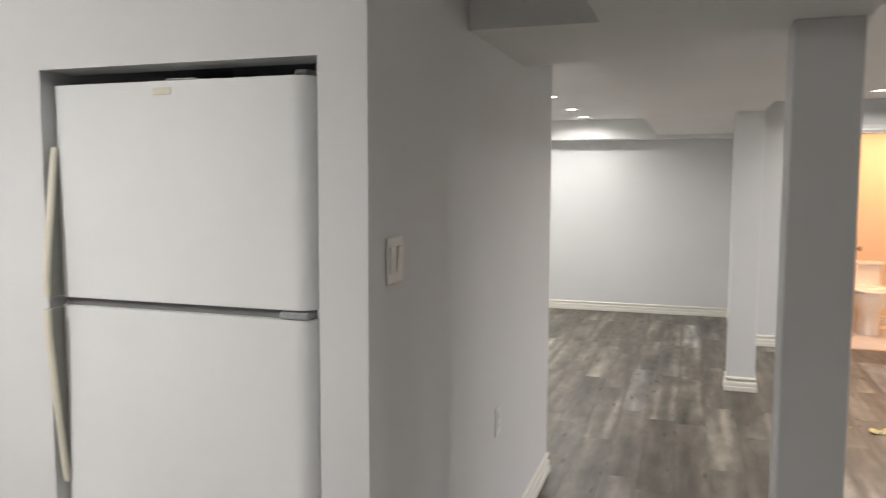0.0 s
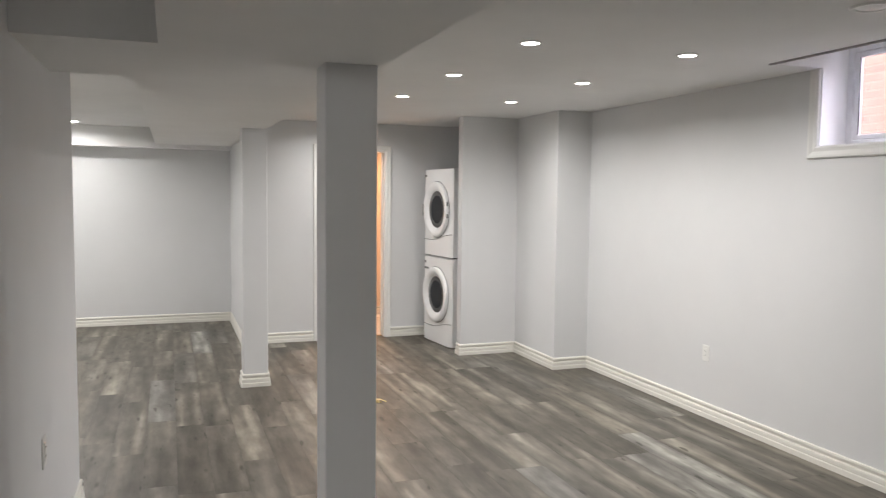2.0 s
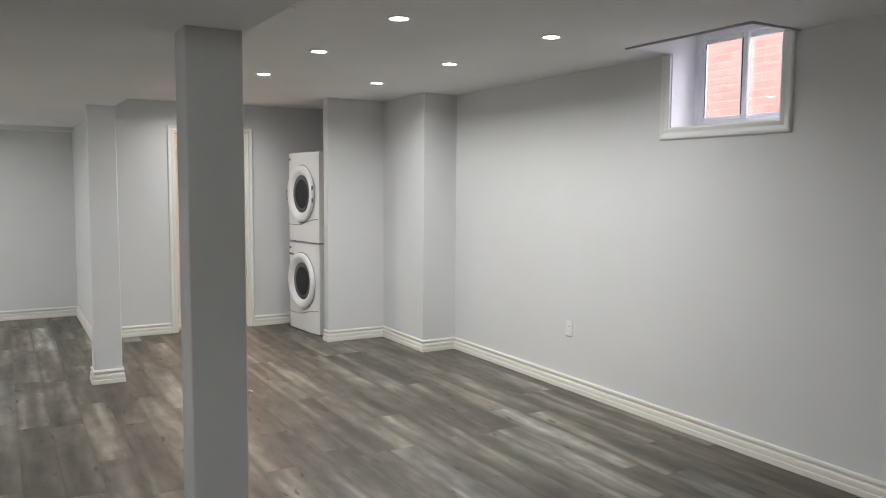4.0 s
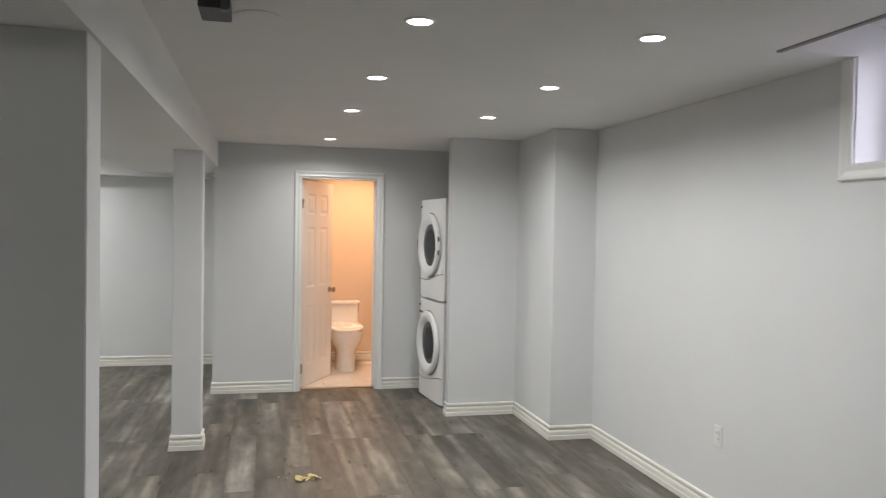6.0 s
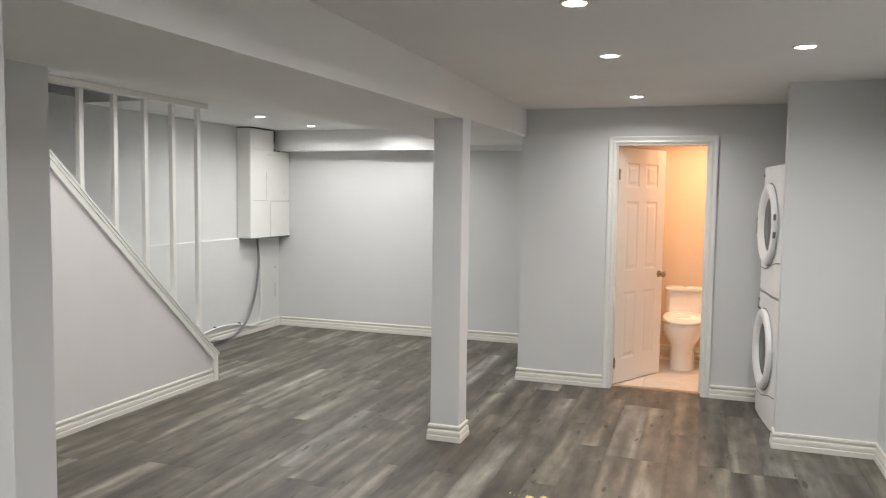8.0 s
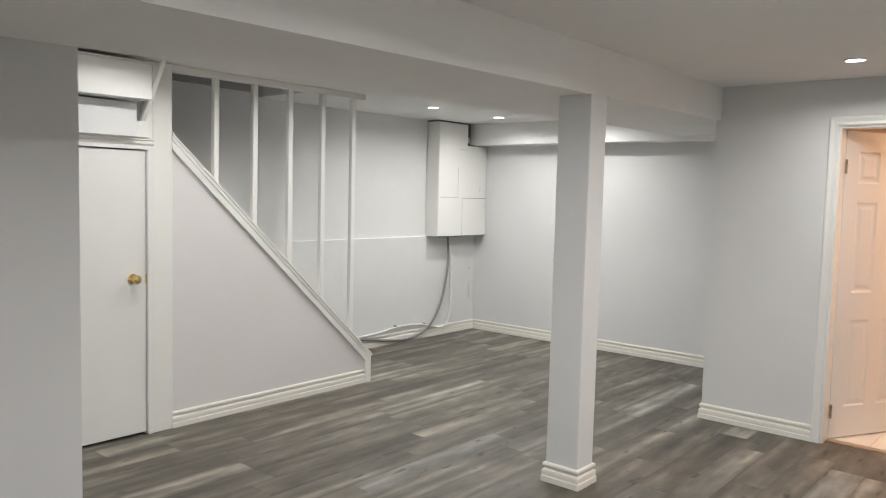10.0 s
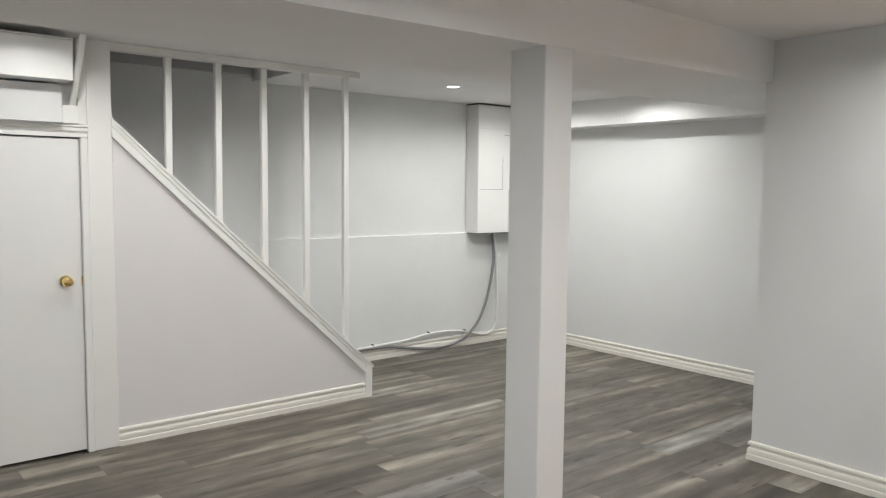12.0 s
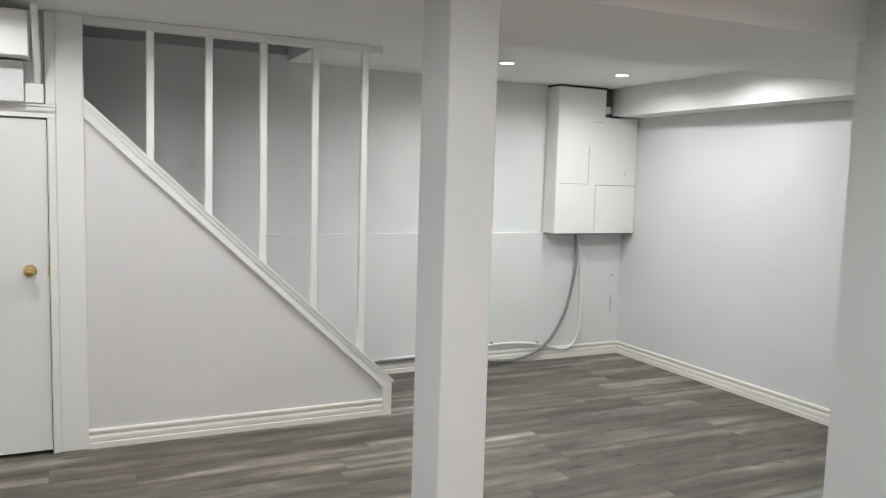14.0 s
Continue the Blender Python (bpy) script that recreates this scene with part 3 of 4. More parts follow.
for y0, y1, z0, z1 in ((0.317, 0.320, 0.415, 0.735), (0.03, 0.32, 0.412, 0.4145), (0.335, 0.465, 0.928, 0.9305), (0.40, 0.815, 0.4045, 0.4085), (0.70, 0.703, 0.475, 0.53)):
    part("seam", bm_box(0.1700, 0.1724, y0, y1, z0, z1), GASKET, eb, "thin dark cut line")
# dark strip added where the gap above the box is in shade
part("top_gap_shade", bm_box(0.0, 0.178, -0.004, 0.475, 1.2005, 1.212), DARKMETAL, eb, "dark strip standing in for the shaded gap at the top")
pp = thing("vent_pipe", "short galvanised pipe above the panel cabinet", "pipe", pose(XL + 0.10, 9.335, 2.062))
part("pipe", bm_lathe([(0.04, 0.0), (0.04, 0.235)], "z", 24), DARKMETAL, pp, smooth=True)
part("collar", bm_lathe([(0.041, 0.03), (0.047, 0.035), (0.047, 0.085), (0.041, 0.09)], "z", 24), GALV, pp, "bright metal collar", True)
part("bracket", bm_box(-0.05, 0.05, -0.05, 0.10, -0.001, 0.012), BLACKP, pp, "black bracket at the base")

WX = XL + 0.03
cab = thing("grey_cable", "thick grey cable hanging from the panel cabinet", "cable", pose(WX, 9.09, 0))
pts = [(0.035, 0.0, 1.10), (0.045, 0.008, 0.95), (0.05, 0.008, 0.80), (0.05, -0.025, 0.60), (0.05, -0.085, 0.40), (0.05, -0.19, 0.22), (0.05, -0.32, 0.105), (0.045, -0.47, 0.045), (0.04, -0.66, 0.026), (0.035, -0.92, 0.05), (0.03, -1.25, 0.105), (0.03, -1.55, 0.11), (0.03, -1.86, 0.10), (0.03, -2.1, 0.09)]
part("sheath", bm_tube(smooth_path(pts, 6), 0.013, 10), CABLEG, cab, smooth=True)
cabw = thing("white_cable", "thinner white cable stapled along the baseboard", "cable", pose(WX, 9.10, 0))
pts = [(0.03, 0.0, 1.10), (0.03, 0.05, 0.90), (0.025, 0.075, 0.70), (0.025, 0.085, 0.42), (0.025, 0.08, 0.27), (0.03, 0.03, 0.13), (0.03, -0.06, 0.085), (0.03, -0.18, 0.10), (0.025, -0.34, 0.14), (0.025, -0.55, 0.165), (0.025, -0.78, 0.165), (0.025, -1.05, 0.135), (0.025, -1.4, 0.125), (0.025, -1.9, 0.10), (0.025, -2.15, 0.09)]
part("sheath", bm_tube(smooth_path(pts, 6), 0.0115, 10), CABLEW, cabw, smooth=True)
for y, z in ((-0.34, 0.14), (-0.78, 0.165), (-1.4, 0.125)):
    part("clip", bm_box(0.0, 0.036, y - 0.004, y + 0.004, z + 0.004, z + 0.019, 0.002), BLACKP, cabw, "small black cable clip")
bl = thing("wall_clip", "small white cable clip box on the wall", "wall box", pose(WX, 9.205, 0.83))
part("cover", bm_box(0, 0.018, -0.02, 0.02, 0, 0.045, 0.003), PLATE, bl)
pt = thing("patched_slot", "thin patched slot with a small cable end near the corner", "wall patch", pose(WX, 9.525, 0.36))
part("strip", bm_box(0, 0.004, -0.005, 0.005, 0.0, 0.17, 0.001), GALV, pt)
part("screw", bm_lathe([(0.007, 0.0), (0.006, 0.004), (0.0005, 0.005)], "x", 12), BLACKP, pt).location = (0, 0, 0.345)

# ---- bathroom door and frame ----
CASING = [(0.0, 0.0), (0.0, 0.012), (0.010, 0.017), (0.030, 0.014), (0.052, 0.019), (0.064, 0.019), (0.070, 0.012), (0.070, 0.0)]
df = setting("door_frame", bm_box(DX0, DX0 + 0.018, YBATH - 0.002, YBATH + T + 0.002, 0, DZ), TRIMW, "white painted door frame with moulded casing", "door frame")
part("jamb", bm_box(DX1 - 0.018, DX1, YBATH - 0.002, YBATH + T + 0.002, 0, DZ), TRIMW, df)
part("head", bm_box(DX0 + 0.018, DX1 - 0.018, YBATH - 0.002, YBATH + T + 0.002, DZ - 0.018, DZ), TRIMW, df)
part("stop", bm_box(DX1 - 0.030, DX1 - 0.018, YBATH + 0.075, YBATH + 0.11, 0, DZ - 0.018), TRIMW, df)


def casing(bm, path, wide=1.0):
    """Moulded casing on a wall facing -y along a path of (x, z) corners; its outside lies to the left."""
    rings = []
    for i, (x, z) in enumerate(path):
        p = Vector((x, z))
        d0 = (p - Vector(path[i - 1])).normalized() if i else None
        d1 = (Vector(path[i + 1]) - p).normalized() if i < len(path) - 1 else None
        n0 = Vector((-d0.y, d0.x)) if d0 else None
        n1 = Vector((-d1.y, d1.x)) if d1 else None
        n = n0 + n1 if d0 and d1 else (n0 or n1)
        rings.append([bm.verts.new((x + n.x * o * wide, -t, z + n.y * o * wide)) for o, t in CASING])
    k = len(CASING)
    for a, b in zip(rings, rings[1:]):
        for i in range(k):
            bm.faces.new((a[i], a[(i + 1) % k], b[(i + 1) % k], b[i]))
    bm.faces.new(rings[0])
    bm.faces.new(rings[-1][::-1])
    return bm


bm = casing(bmesh.new(), [(DX0 + 0.002, 0), (DX0 + 0.002, DZ - 0.004), (DX1 - 0.002, DZ - 0.004), (DX1 - 0.002, 0)], 0.8)
cs = part("casing", bm, TRIMW, df)
cs.location = (0, YBATH - 0.001, 0)
part("threshold", bm_box(DX0 + 0.018, DX1 - 0.018, YBATH + 0.06, YBATH + T, -0.004, 0.010, 0.003), STONE, df, "thin brown metal threshold strip")


def six_panel_door(w, h, t):
    """Door leaf along +x from its hinge, with six raised panels on both faces."""
    bm = bmesh.new()
    xs = [(0.115, w / 2 - 0.05), (w / 2 + 0.05, w - 0.115)]
    zs = [(0.20, 0.775), (0.955, 1.545), (1.665, 1.87)]
    xcuts = sorted({0, w, *[v for p in xs for v in p]})
    zcuts = sorted({0, h, *[v for p in zs for v in p]})
    for side in (0, 1):
        y = 0.0 if side else t
        s = 1 if side else -1
        for i in range(len(xcuts) - 1):
            for j in range(len(zcuts) - 1):
                a, b, c, d = xcuts[i], xcuts[i + 1], zcuts[j], zcuts[j + 1]
                if (a, b) in xs and (c, d) in zs:
                    steps = [(0.0, 0.0), (0.014, 0.005), (0.030, 0.005), (0.050, 0.001)]
                    rings = [[bm.verts.new((px, y + s * dy, pz)) for px, pz in ((a + o, c + o), (b - o, c + o), (b - o, d - o), (a + o, d - o))] for o, dy in steps]
                    for r0, r1 in zip(rings, rings[1:]):
                        for k in range(4):
                            bm.faces.new((r0[k], r0[(k + 1) % 4], r1[(k + 1) % 4], r1[k]))
                    bm.faces.new(rings[-1])
                else:
                    bm.faces.new([bm.verts.new(q) for q in ((a, y, c), (b, y, c), (b, y, d), (a, y, d))])
    for q in (((0, 0, 0), (0, t, 0), (0, t, h), (0, 0, h)), ((w, 0, 0), (w, t, 0), (w, t, h), (w, 0, h)), ((0, 0, 0), (w, 0, 0), (w, t, 0), (0, t, 0)), ((0, 0, h), (w, 0, h), (w, t, h), (0, t, h))):
        bm.faces.new([bm.verts.new(p) for p in q])
    bmesh.ops.remove_doubles(bm, verts=bm.verts[:], dist=0.0002)
    return bm


bd = thing("bathroom_door", "white six-panel door, half open into the bathroom", "door", pose(DX0 + 0.024, YBATH + T - 0.012, 0.012, 0, 0, 61))
lf = part("leaf", six_panel_door(0.705, 1.995, 0.035), DOORP, bd)
for s in (-1, 1):
    k = part("knob", bm_lathe([(0.030, 0.0), (0.031, 0.006), (0.012, 0.010), (0.011, 0.028), (0.022, 0.034), (0.028, 0.046), (0.026, 0.058), (0.014, 0.064), (0.0005, 0.065)], "y", 24), BRONZE, lf, "dark bronze door knob", True)
    k.matrix_local = pose(0.645, 0.035 if s > 0 else 0.0, 0.90, 0, 0, 0 if s > 0 else 180)
for z in (0.18, 1.77):
    part("hinge", bm_lathe([(0.008, -0.045), (0.008, 0.045)], "z", 12), BRONZE, bd, "dark bronze hinge").location = (-0.002, -0.009, z)

# ---- bathroom ----
setting("bathroom_floor", bm_box(0.842, 2.75, YBATH + T, YB, -0.15, -0.004), GROUT, "glossy beige bathroom floor tiles", "floor")
setting("bathroom_baseboard", bm_moulding((2.75, YB), (0.842, YB)), TRIM, "white bathroom baseboard", "baseboard")


def toilet():
    th = thing("toilet", "white one-piece porcelain toilet with the lid closed", "toilet", pose(2.066, 9.515, 0))

    def loft(rings, bm=None):
        bm = bm or bmesh.new()
        rs = [[bm.verts.new(p) for p in r] for r in rings]
        n = len(rs[0])
        for a, b in zip(rs, rs[1:]):
            for i in range(n):
                bm.faces.new((a[i], a[(i + 1) % n], b[(i + 1) % n], b[i]))
        bm.faces.new(rs[0][::-1])
        bm.faces.new(rs[-1])
        return bm

    def egg(cy, a, bf, bb, z, n=36):
        """Rounded outline: half width a, front reach bf, back reach bb."""
        out = []
        for i in range(n):
            t = 2 * math.pi * i / n
            s, c = math.sin(t), math.cos(t)
            out.append((a * math.copysign(abs(s) ** 0.85, s), cy - (bf if c > 0 else bb) * math.copysign(abs(c) ** 0.85, c), z))
        return out

    part("bowl", loft([egg(-0.40, 0.115, 0.21, 0.24, 0.0), egg(-0.40, 0.112, 0.205, 0.24, 0.03), egg(-0.40, 0.105, 0.19, 0.24, 0.12), egg(-0.41, 0.102, 0.19, 0.25, 0.19), egg(-0.415, 0.122, 0.215, 0.255, 0.245), egg(-0.42, 0.158, 0.25, 0.26, 0.30), egg(-0.43, 0.180, 0.274, 0.26, 0.36), egg(-0.43, 0.184, 0.28, 0.26, 0.425)]), PORCELAIN, th, smooth=True)
    part("seat", loft([egg(-0.43, 0.186, 0.285, 0.20, 0.427), egg(-0.43, 0.188, 0.288, 0.20, 0.435), egg(-0.43, 0.187, 0.286, 0.20, 0.444)]), PORCELAIN, th, smooth=True)
    lb = loft([egg(-0.43, 0.186, 0.285, 0.20, 0.447), egg(-0.43, 0.188, 0.287, 0.20, 0.455), egg(-0.43, 0.180, 0.275, 0.195, 0.467), egg(-0.43, 0.10, 0.17, 0.12, 0.471)])
    for v in lb.verts:
        v.co.z += 0.07 * (v.co.y + 0.72)
    part("lid", lb, PORCELAIN, th, "closed white lid", True)

    def rbox(hx, y0, y1, z, r=0.05):
        out = []
        for cx, cy, a0 in ((hx - r, y1 - r, 0), (-hx + r, y1 - r, 90), (-hx + r, y0 + r, 180), (hx - r, y0 + r, 270)):
            for k in range(7):
                a = radians(a0 + 15 * k)
                out.append((cx + r * math.cos(a), cy + r * math.sin(a), z))
        return out

    part("tank", loft([rbox(0.15, -0.32, -0.02, 0.30), rbox(0.155, -0.29, -0.02, 0.40), rbox(0.17, -0.235, -0.02, 0.47), rbox(0.176, -0.205, -0.02, 0.56), rbox(0.178, -0.20, -0.02, 0.685)]), PORCELAIN, th, smooth=True)
    lid = part("tank_lid", loft([rbox(0.184, -0.21, -0.012, 0.687), rbox(0.187, -0.213, -0.011, 0.695), rbox(0.187, -0.213, -0.011, 0.715), rbox(0.178, -0.205, -0.018, 0.726)]), PORCELAIN, th, "porcelain tank lid", True)
    b = part("flush_button", bm_lathe([(0.026, 0.0), (0.026, 0.005), (0.018, 0.008), (0.0005, 0.008)], "z", 24), CHROME, lid, "chrome flush button", True)
    b.location = (0, -0.11, 0.726)
    part("valve", bm_tube([(-0.20, -0.005, 0.17), (-0.20, -0.05, 0.17), (-0.20, -0.06, 0.24), (-0.165, -0.09, 0.34)], 0.007, 8), CHROME, th, "chrome water supply line", True)
    return th


toilet()

# ---- stacked laundry ----


def laundry(z, name, label, lower):
    """Front-loader facing -x, standing with its base at z; local x goes into the niche, y along the front."""
    th = thing(name, label, "laundry machine", pose(2.656, 7.509, z, 0, 0, 6))
    w, h, d = 0.343, 0.908, 0.68
    bm = bmesh.new()
    # bowed front: outline in plan
    out = []
    n = 12
    for i in range(n + 1):
        y = -w + 2 * w * i / n
        u = abs(y) / w
        out.append((0.010 * u ** 3.0 + (0.012 if u > 0.999 else 0), y))
    out += [(d, w), (d, -w)]
    bm_prism(out, 0.012, h, "z", bm)
    body = part("body", bm, APPL, th, smooth=False)
    zc = 0.495 if not lower else 0.522
    # door ring, a turned bowl
    ring = bm_lathe([(0.286, 0.012), (0.288, -0.014), (0.280, -0.029), (0.260, -0.037), (0.238, -0.034), (0.208, -0.019), (0.186, 0.002)], "x", 48)
    r = part("door_ring", ring, APPL, th, "round white moulded door ring", True)
    r.location = (0, 0.0, zc)
    gl = part("porthole", bm_lathe([(0.190, 0.004), (0.186, -0.001), (0.12, -0.003), (0.0005, -0.004)], "x", 40), PORTHOLE, r, "dark glass porthole", True)
    part("door_seam", bm_lathe([(0.289, -0.0022), (0.295, -0.0022)], "x", 48), GASKET, r, "dark seam round the door")
    # lower seam sweeping in a wave
    pts = []
    for i in range(25):
        t = i / 24
        y = w - 0.01 - (2 * w - 0.02) * t
        u = abs(y) / w
        pts.append((0.010 * u ** 3.0 + 0.001, y, 0.175 + 0.035 * (1 - math.cos(2 * math.pi * min(1, max(0, (t - 0.3) / 1.4)))) ))
    part("kick_seam", bm_tube(pts, 0.0035, 6), GASKET, th, "curved dark seam above the kick panel")
    part("badge", bm_box(0.002, 0.03, w - 0.075, w - 0.04, h - 0.07, h - 0.05), DARKMETAL, th, "small dark maker's badge")
    part("top", bm_box(0.035, d, -w + 0.002, w - 0.002, h, h + 0.006, 0.002), APPL, th)
    if lower:
        part("drawer_handle", bm_box(0.0, 0.03, w - 0.15, w - 0.03, h - 0.135, h - 0.115, 0.004), GASKET, th, "dark recessed drawer handle")
        for y in (-w + 0.05, w - 0.05):
            part("foot", bm_lathe([(0.02, 0.0), (0.02, 0.013)], "z", 12), BLACKP, th).location = (0.08, y, 0)
            part("foot", bm_lathe([(0.02, 0.0), (0.02, 0.013)], "z", 12), BLACKP, th).location = (d - 0.08, y, 0)
    else:
        for dz in (-0.06, 0.06):
            part("hinge", bm_box(-0.030, -0.012, -0.289, -0.274, zc + dz - 0.022, zc + dz + 0.022, 0.004), GASKET, th, "small grey hinge cover")
        part("handle", bm_box(-0.040, -0.020, 0.258, 0.277, zc - 0.07, zc + 0.05, 0.005), GASKET, th, "grey door grip")
        for y in (-w + 0.06, w - 0.06):
            part("stacking_foot", bm_box(0.05, d - 0.05, y - 0.02, y + 0.02, -0.002, 0.014), BLACKP, th)
    return th


laundry(0.0, "washing_machine", "white front-load washing machine under the dryer", True)
laundry(0.917, "tumble_dryer", "white front-load dryer stacked on the washer", False)

# ---- refrigerator ----
fr = thing("refrigerator", "white top-freezer refrigerator set in a wall recess", "refrigerator", pose(-0.956, 1.846, 0))
fw = 0.383
part("cabinet", bm_box(-fw + 0.004, fw - 0.004, 0.062, 0.72, 0.03, 1.773, 0.006, 2), ENAMEL, fr)


def fridge_door(z0, z1):
    bm = bmesh.new()
    r, out = 0.045, []
    for cx, a0 in ((-fw + r, 180), (fw - r, 270)):
        for k in range(9):
            a = radians(a0 + 11.25 * k)
            out.append((cx + r * math.cos(a), r + r * math.sin(a) * 0.8 + 0.0))
    out += [(fw, 0.055), (-fw, 0.055)]
    bm_prism(out, z0, z1, "z", bm)
    return bm


part("freezer_door", fridge_door(1.232, 1.790), ENAMEL, fr, "white enamel freezer door", True)
part("fridge_door", fridge_door(0.085, 1.208), ENAMEL, fr, "white enamel lower door", True)
part("gasket", bm_box(-fw + 0.012, fw - 0.012, 0.030, 0.062, 0.09, 1.783), GASKET, fr, "dark rubber door seal")
part("plinth", bm_box(-fw + 0.01, fw - 0.01, 0.05, 0.09, 0.0, 0.08), GASKET, fr, "grey toe grille")


def handle_front(t):
    return -0.008 - 0.046 * min(1.0, t * 1.15) ** 0.85


def fridge_handle(z_far, z_near):
    """Curved grip strip that stands out most at its end near the door gap."""
    bm = bmesh.new()
    rings = []
    n = 14
    for i in range(n + 1):
        t = i / n
        z = z_far + (z_near - z_far) * t
        y = handle_front(t)
        rings.append([bm.verts.new(p) for p in ((-0.010, y + 0.003, z), (-0.006, y, z), (0.006, y, z), (0.010, y + 0.003, z), (0.010, y + 0.010, z), (-0.010, y + 0.010, z))])
    for a, b in zip(rings, rings[1:]):
        for k in range(6):
            bm.faces.new((a[k], a[(k + 1) % 6], b[(k + 1) % 6], b[k]))
    bm.faces.new(rings[0])
    bm.faces.new(rings[-1][::-1])
    return bm


def handle_web(z_far, z_near):
    """The inner web between the grip strip and the door, grey for the shaded hollow."""
    front = [(handle_front(t / 10) + 0.010, z_far + (z_near - z_far) * t / 10) for t in range(11)]
    return bm_prism(front + [(0.030, z_near), (0.030, z_far)], -0.007, 0.006, "x")


# grey paints in the shade behind the cream grip
WEB = simple("handle_web_shade", (0.30, 0.295, 0.27), 0.5, 0, 0.08, 8.0)
for name, z_far, z_near in (("freezer_handle", 1.63, 1.236), ("fridge_handle", 0.72, 1.204)):
    h = part(name, fridge_handle(z_far, z_near), CREAM, fr, "yellowed cream plastic handle")
    h.location = (-fw + 0.013, 0.012, 0)
    part("web", handle_web(z_far, z_near), WEB, h, "inner side of the handle, coloured grey as if shaded")
part("hinge_cover", bm_box(fw - 0.042, fw - 0.008, 0.016, 0.11, 1.791, 1.804, 0.004), GASKET, fr, "small grey hinge cover")
part("middle_hinge", bm_box(fw - 0.085, fw - 0.006, 0.004, 0.05, 1.211, 1.228, 0.004), GALV, fr, "bright metal middle hinge")
part("badge", bm_box(-0.052, 0.002, 0.0065, 0.012, 1.756, 1.774, 0.002), CREAM, fr, "small worn yellowish badge")

gb = thing("small_box", "small grey carton lying on top of the refrigerator", "box", pose(-0.985, 1.965, 1.773))
part("carton", bm_box(-0.045, 0.045, -0.03, 0.05, 0.0, 0.032, 0.002), GASKET, gb)
part("flap", bm_box(-0.045, 0.045, -0.032, 0.0, 0.0325, 0.035, 0.0008), GALV, gb, "pale folded flap")

# ---- switch, outlets, ceiling pieces ----
sw = thing("light_switch", "white double rocker light switch on the partition", "light switch", pose(-0.418, 1.995, 1.290))
part("plate", bm_box(0, 0.006, -0.054, 0.054, 0, 0.116, 0.003), PLATE, sw)
for y in (-0.024, 0.024):
    rk = bm_box(0.005, 0.011, y - 0.017, y + 0.017, 0.025, 0.093, 0.002)
    for v in rk.verts:
        if v.co.x > 0.008:
            v.co.x += (v.co.z - 0.059) * 0.06
    part("rocker", rk, PLATE, sw)


def outlet(x, y, z, face, label):
    th = thing("wall_outlet", label, "wall outlet", pose(x, y, z, 0, 0, face))
    part("plate", bm_box(0, 0.006, -0.036, 0.036, 0, 0.116, 0.003), PLATE, th)
    part("socket", bm_box(0.005, 0.0085, -0.017, 0.017, 0.024, 0.092, 0.002), PLATE, th)
    for zz in (0.038, 0.070):
        for y0 in (-0.007, 0.007):
            part("slot", bm_box(0.0080, 0.0089, y0 - 0.0012, y0 + 0.0012, zz, zz + 0.009), BLACKP, th)
    return th


outlet(XR, 4.425, 0.40, 180, "white outlet plate low on the long grey wall")
outlet(-0.418, 3.08, 0.555, 0, "white outlet plate low on the partition wall")

cb = thing("ceiling_bracket", "small black metal bracket fixed to the ceiling", "bracket", pose(1.015, 3.43, CZ))
part("plate", bm_box(-0.05, 0.05, -0.09, 0.09, -0.055, -0.004, 0.004), BLACKP, cb)
part("clip", bm_box(0.02, 0.045, -0.095, -0.05, -0.06, -0.01, 0.003), DARKMETAL, cb)
part("mount", bm_box(-0.03, 0.03, -0.05, 0.05, -0.006, 0.0), DARKMETAL, cb)
cp = thing("blank_cover", "round flat ceiling cover plate painted over", "cover plate", pose(1.15, 3.61, CZ))
part("disc", bm_lathe([(0.085, 0.0), (0.084, -0.004), (0.078, -0.006), (0.0005, -0.0065)], "z", 36), CEIL, cp, smooth=True)

# recessed lamp that is switched off
pv = thing("unlit_recessed_light", "white round recessed ceiling light, switched off", "ceiling vent", pose(2.645, 2.34, CZ))
part("ring", bm_lathe([(0.058, -0.003), (0.062, -0.010), (0.078, -0.009), (0.086, -0.001)], "z", 36), PLATE, pv, smooth=True)
part("disc", bm_lathe([(0.056, -0.006), (0.045, -0.009), (0.0005, -0.010)], "z", 36), PLATE, pv, smooth=True)
part("gap", bm_lathe([(0.060, -0.0015), (0.054, -0.0015)], "z", 36), GASKET, pv)

# ---- window ----
# dark grey imitates the shaded edge of the ceiling pocket
LIP = simple("edge_strip_shade", (0.34, 0.32, 0.32), 0.6, 0, 0.12, 30)
wf = setting("window_1", bm_box(XR + 0.20, XR + 0.275, WY0 + 0.002, WY0 + 0.045, WZ0 + 0.002, WZ1 - 0.002, 0.003), VINYL, "white vinyl sliding basement window", "window")
part("frame_side", bm_box(XR + 0.20, XR + 0.275, WY1 - 0.045, WY1 - 0.002, WZ0 + 0.002, WZ1 - 0.002, 0.003), VINYL, wf)
part("frame_sill", bm_box(XR + 0.20, XR + 0.275, WY0 + 0.045, WY1 - 0.045, WZ0 + 0.002, WZ0 + 0.04, 0.003), VINYL, wf)
part("frame_head", bm_box(XR + 0.20, XR + 0.275, WY0 + 0.045, WY1 - 0.045, WZ1 - 0.04, WZ1 - 0.002, 0.003), VINYL, wf)


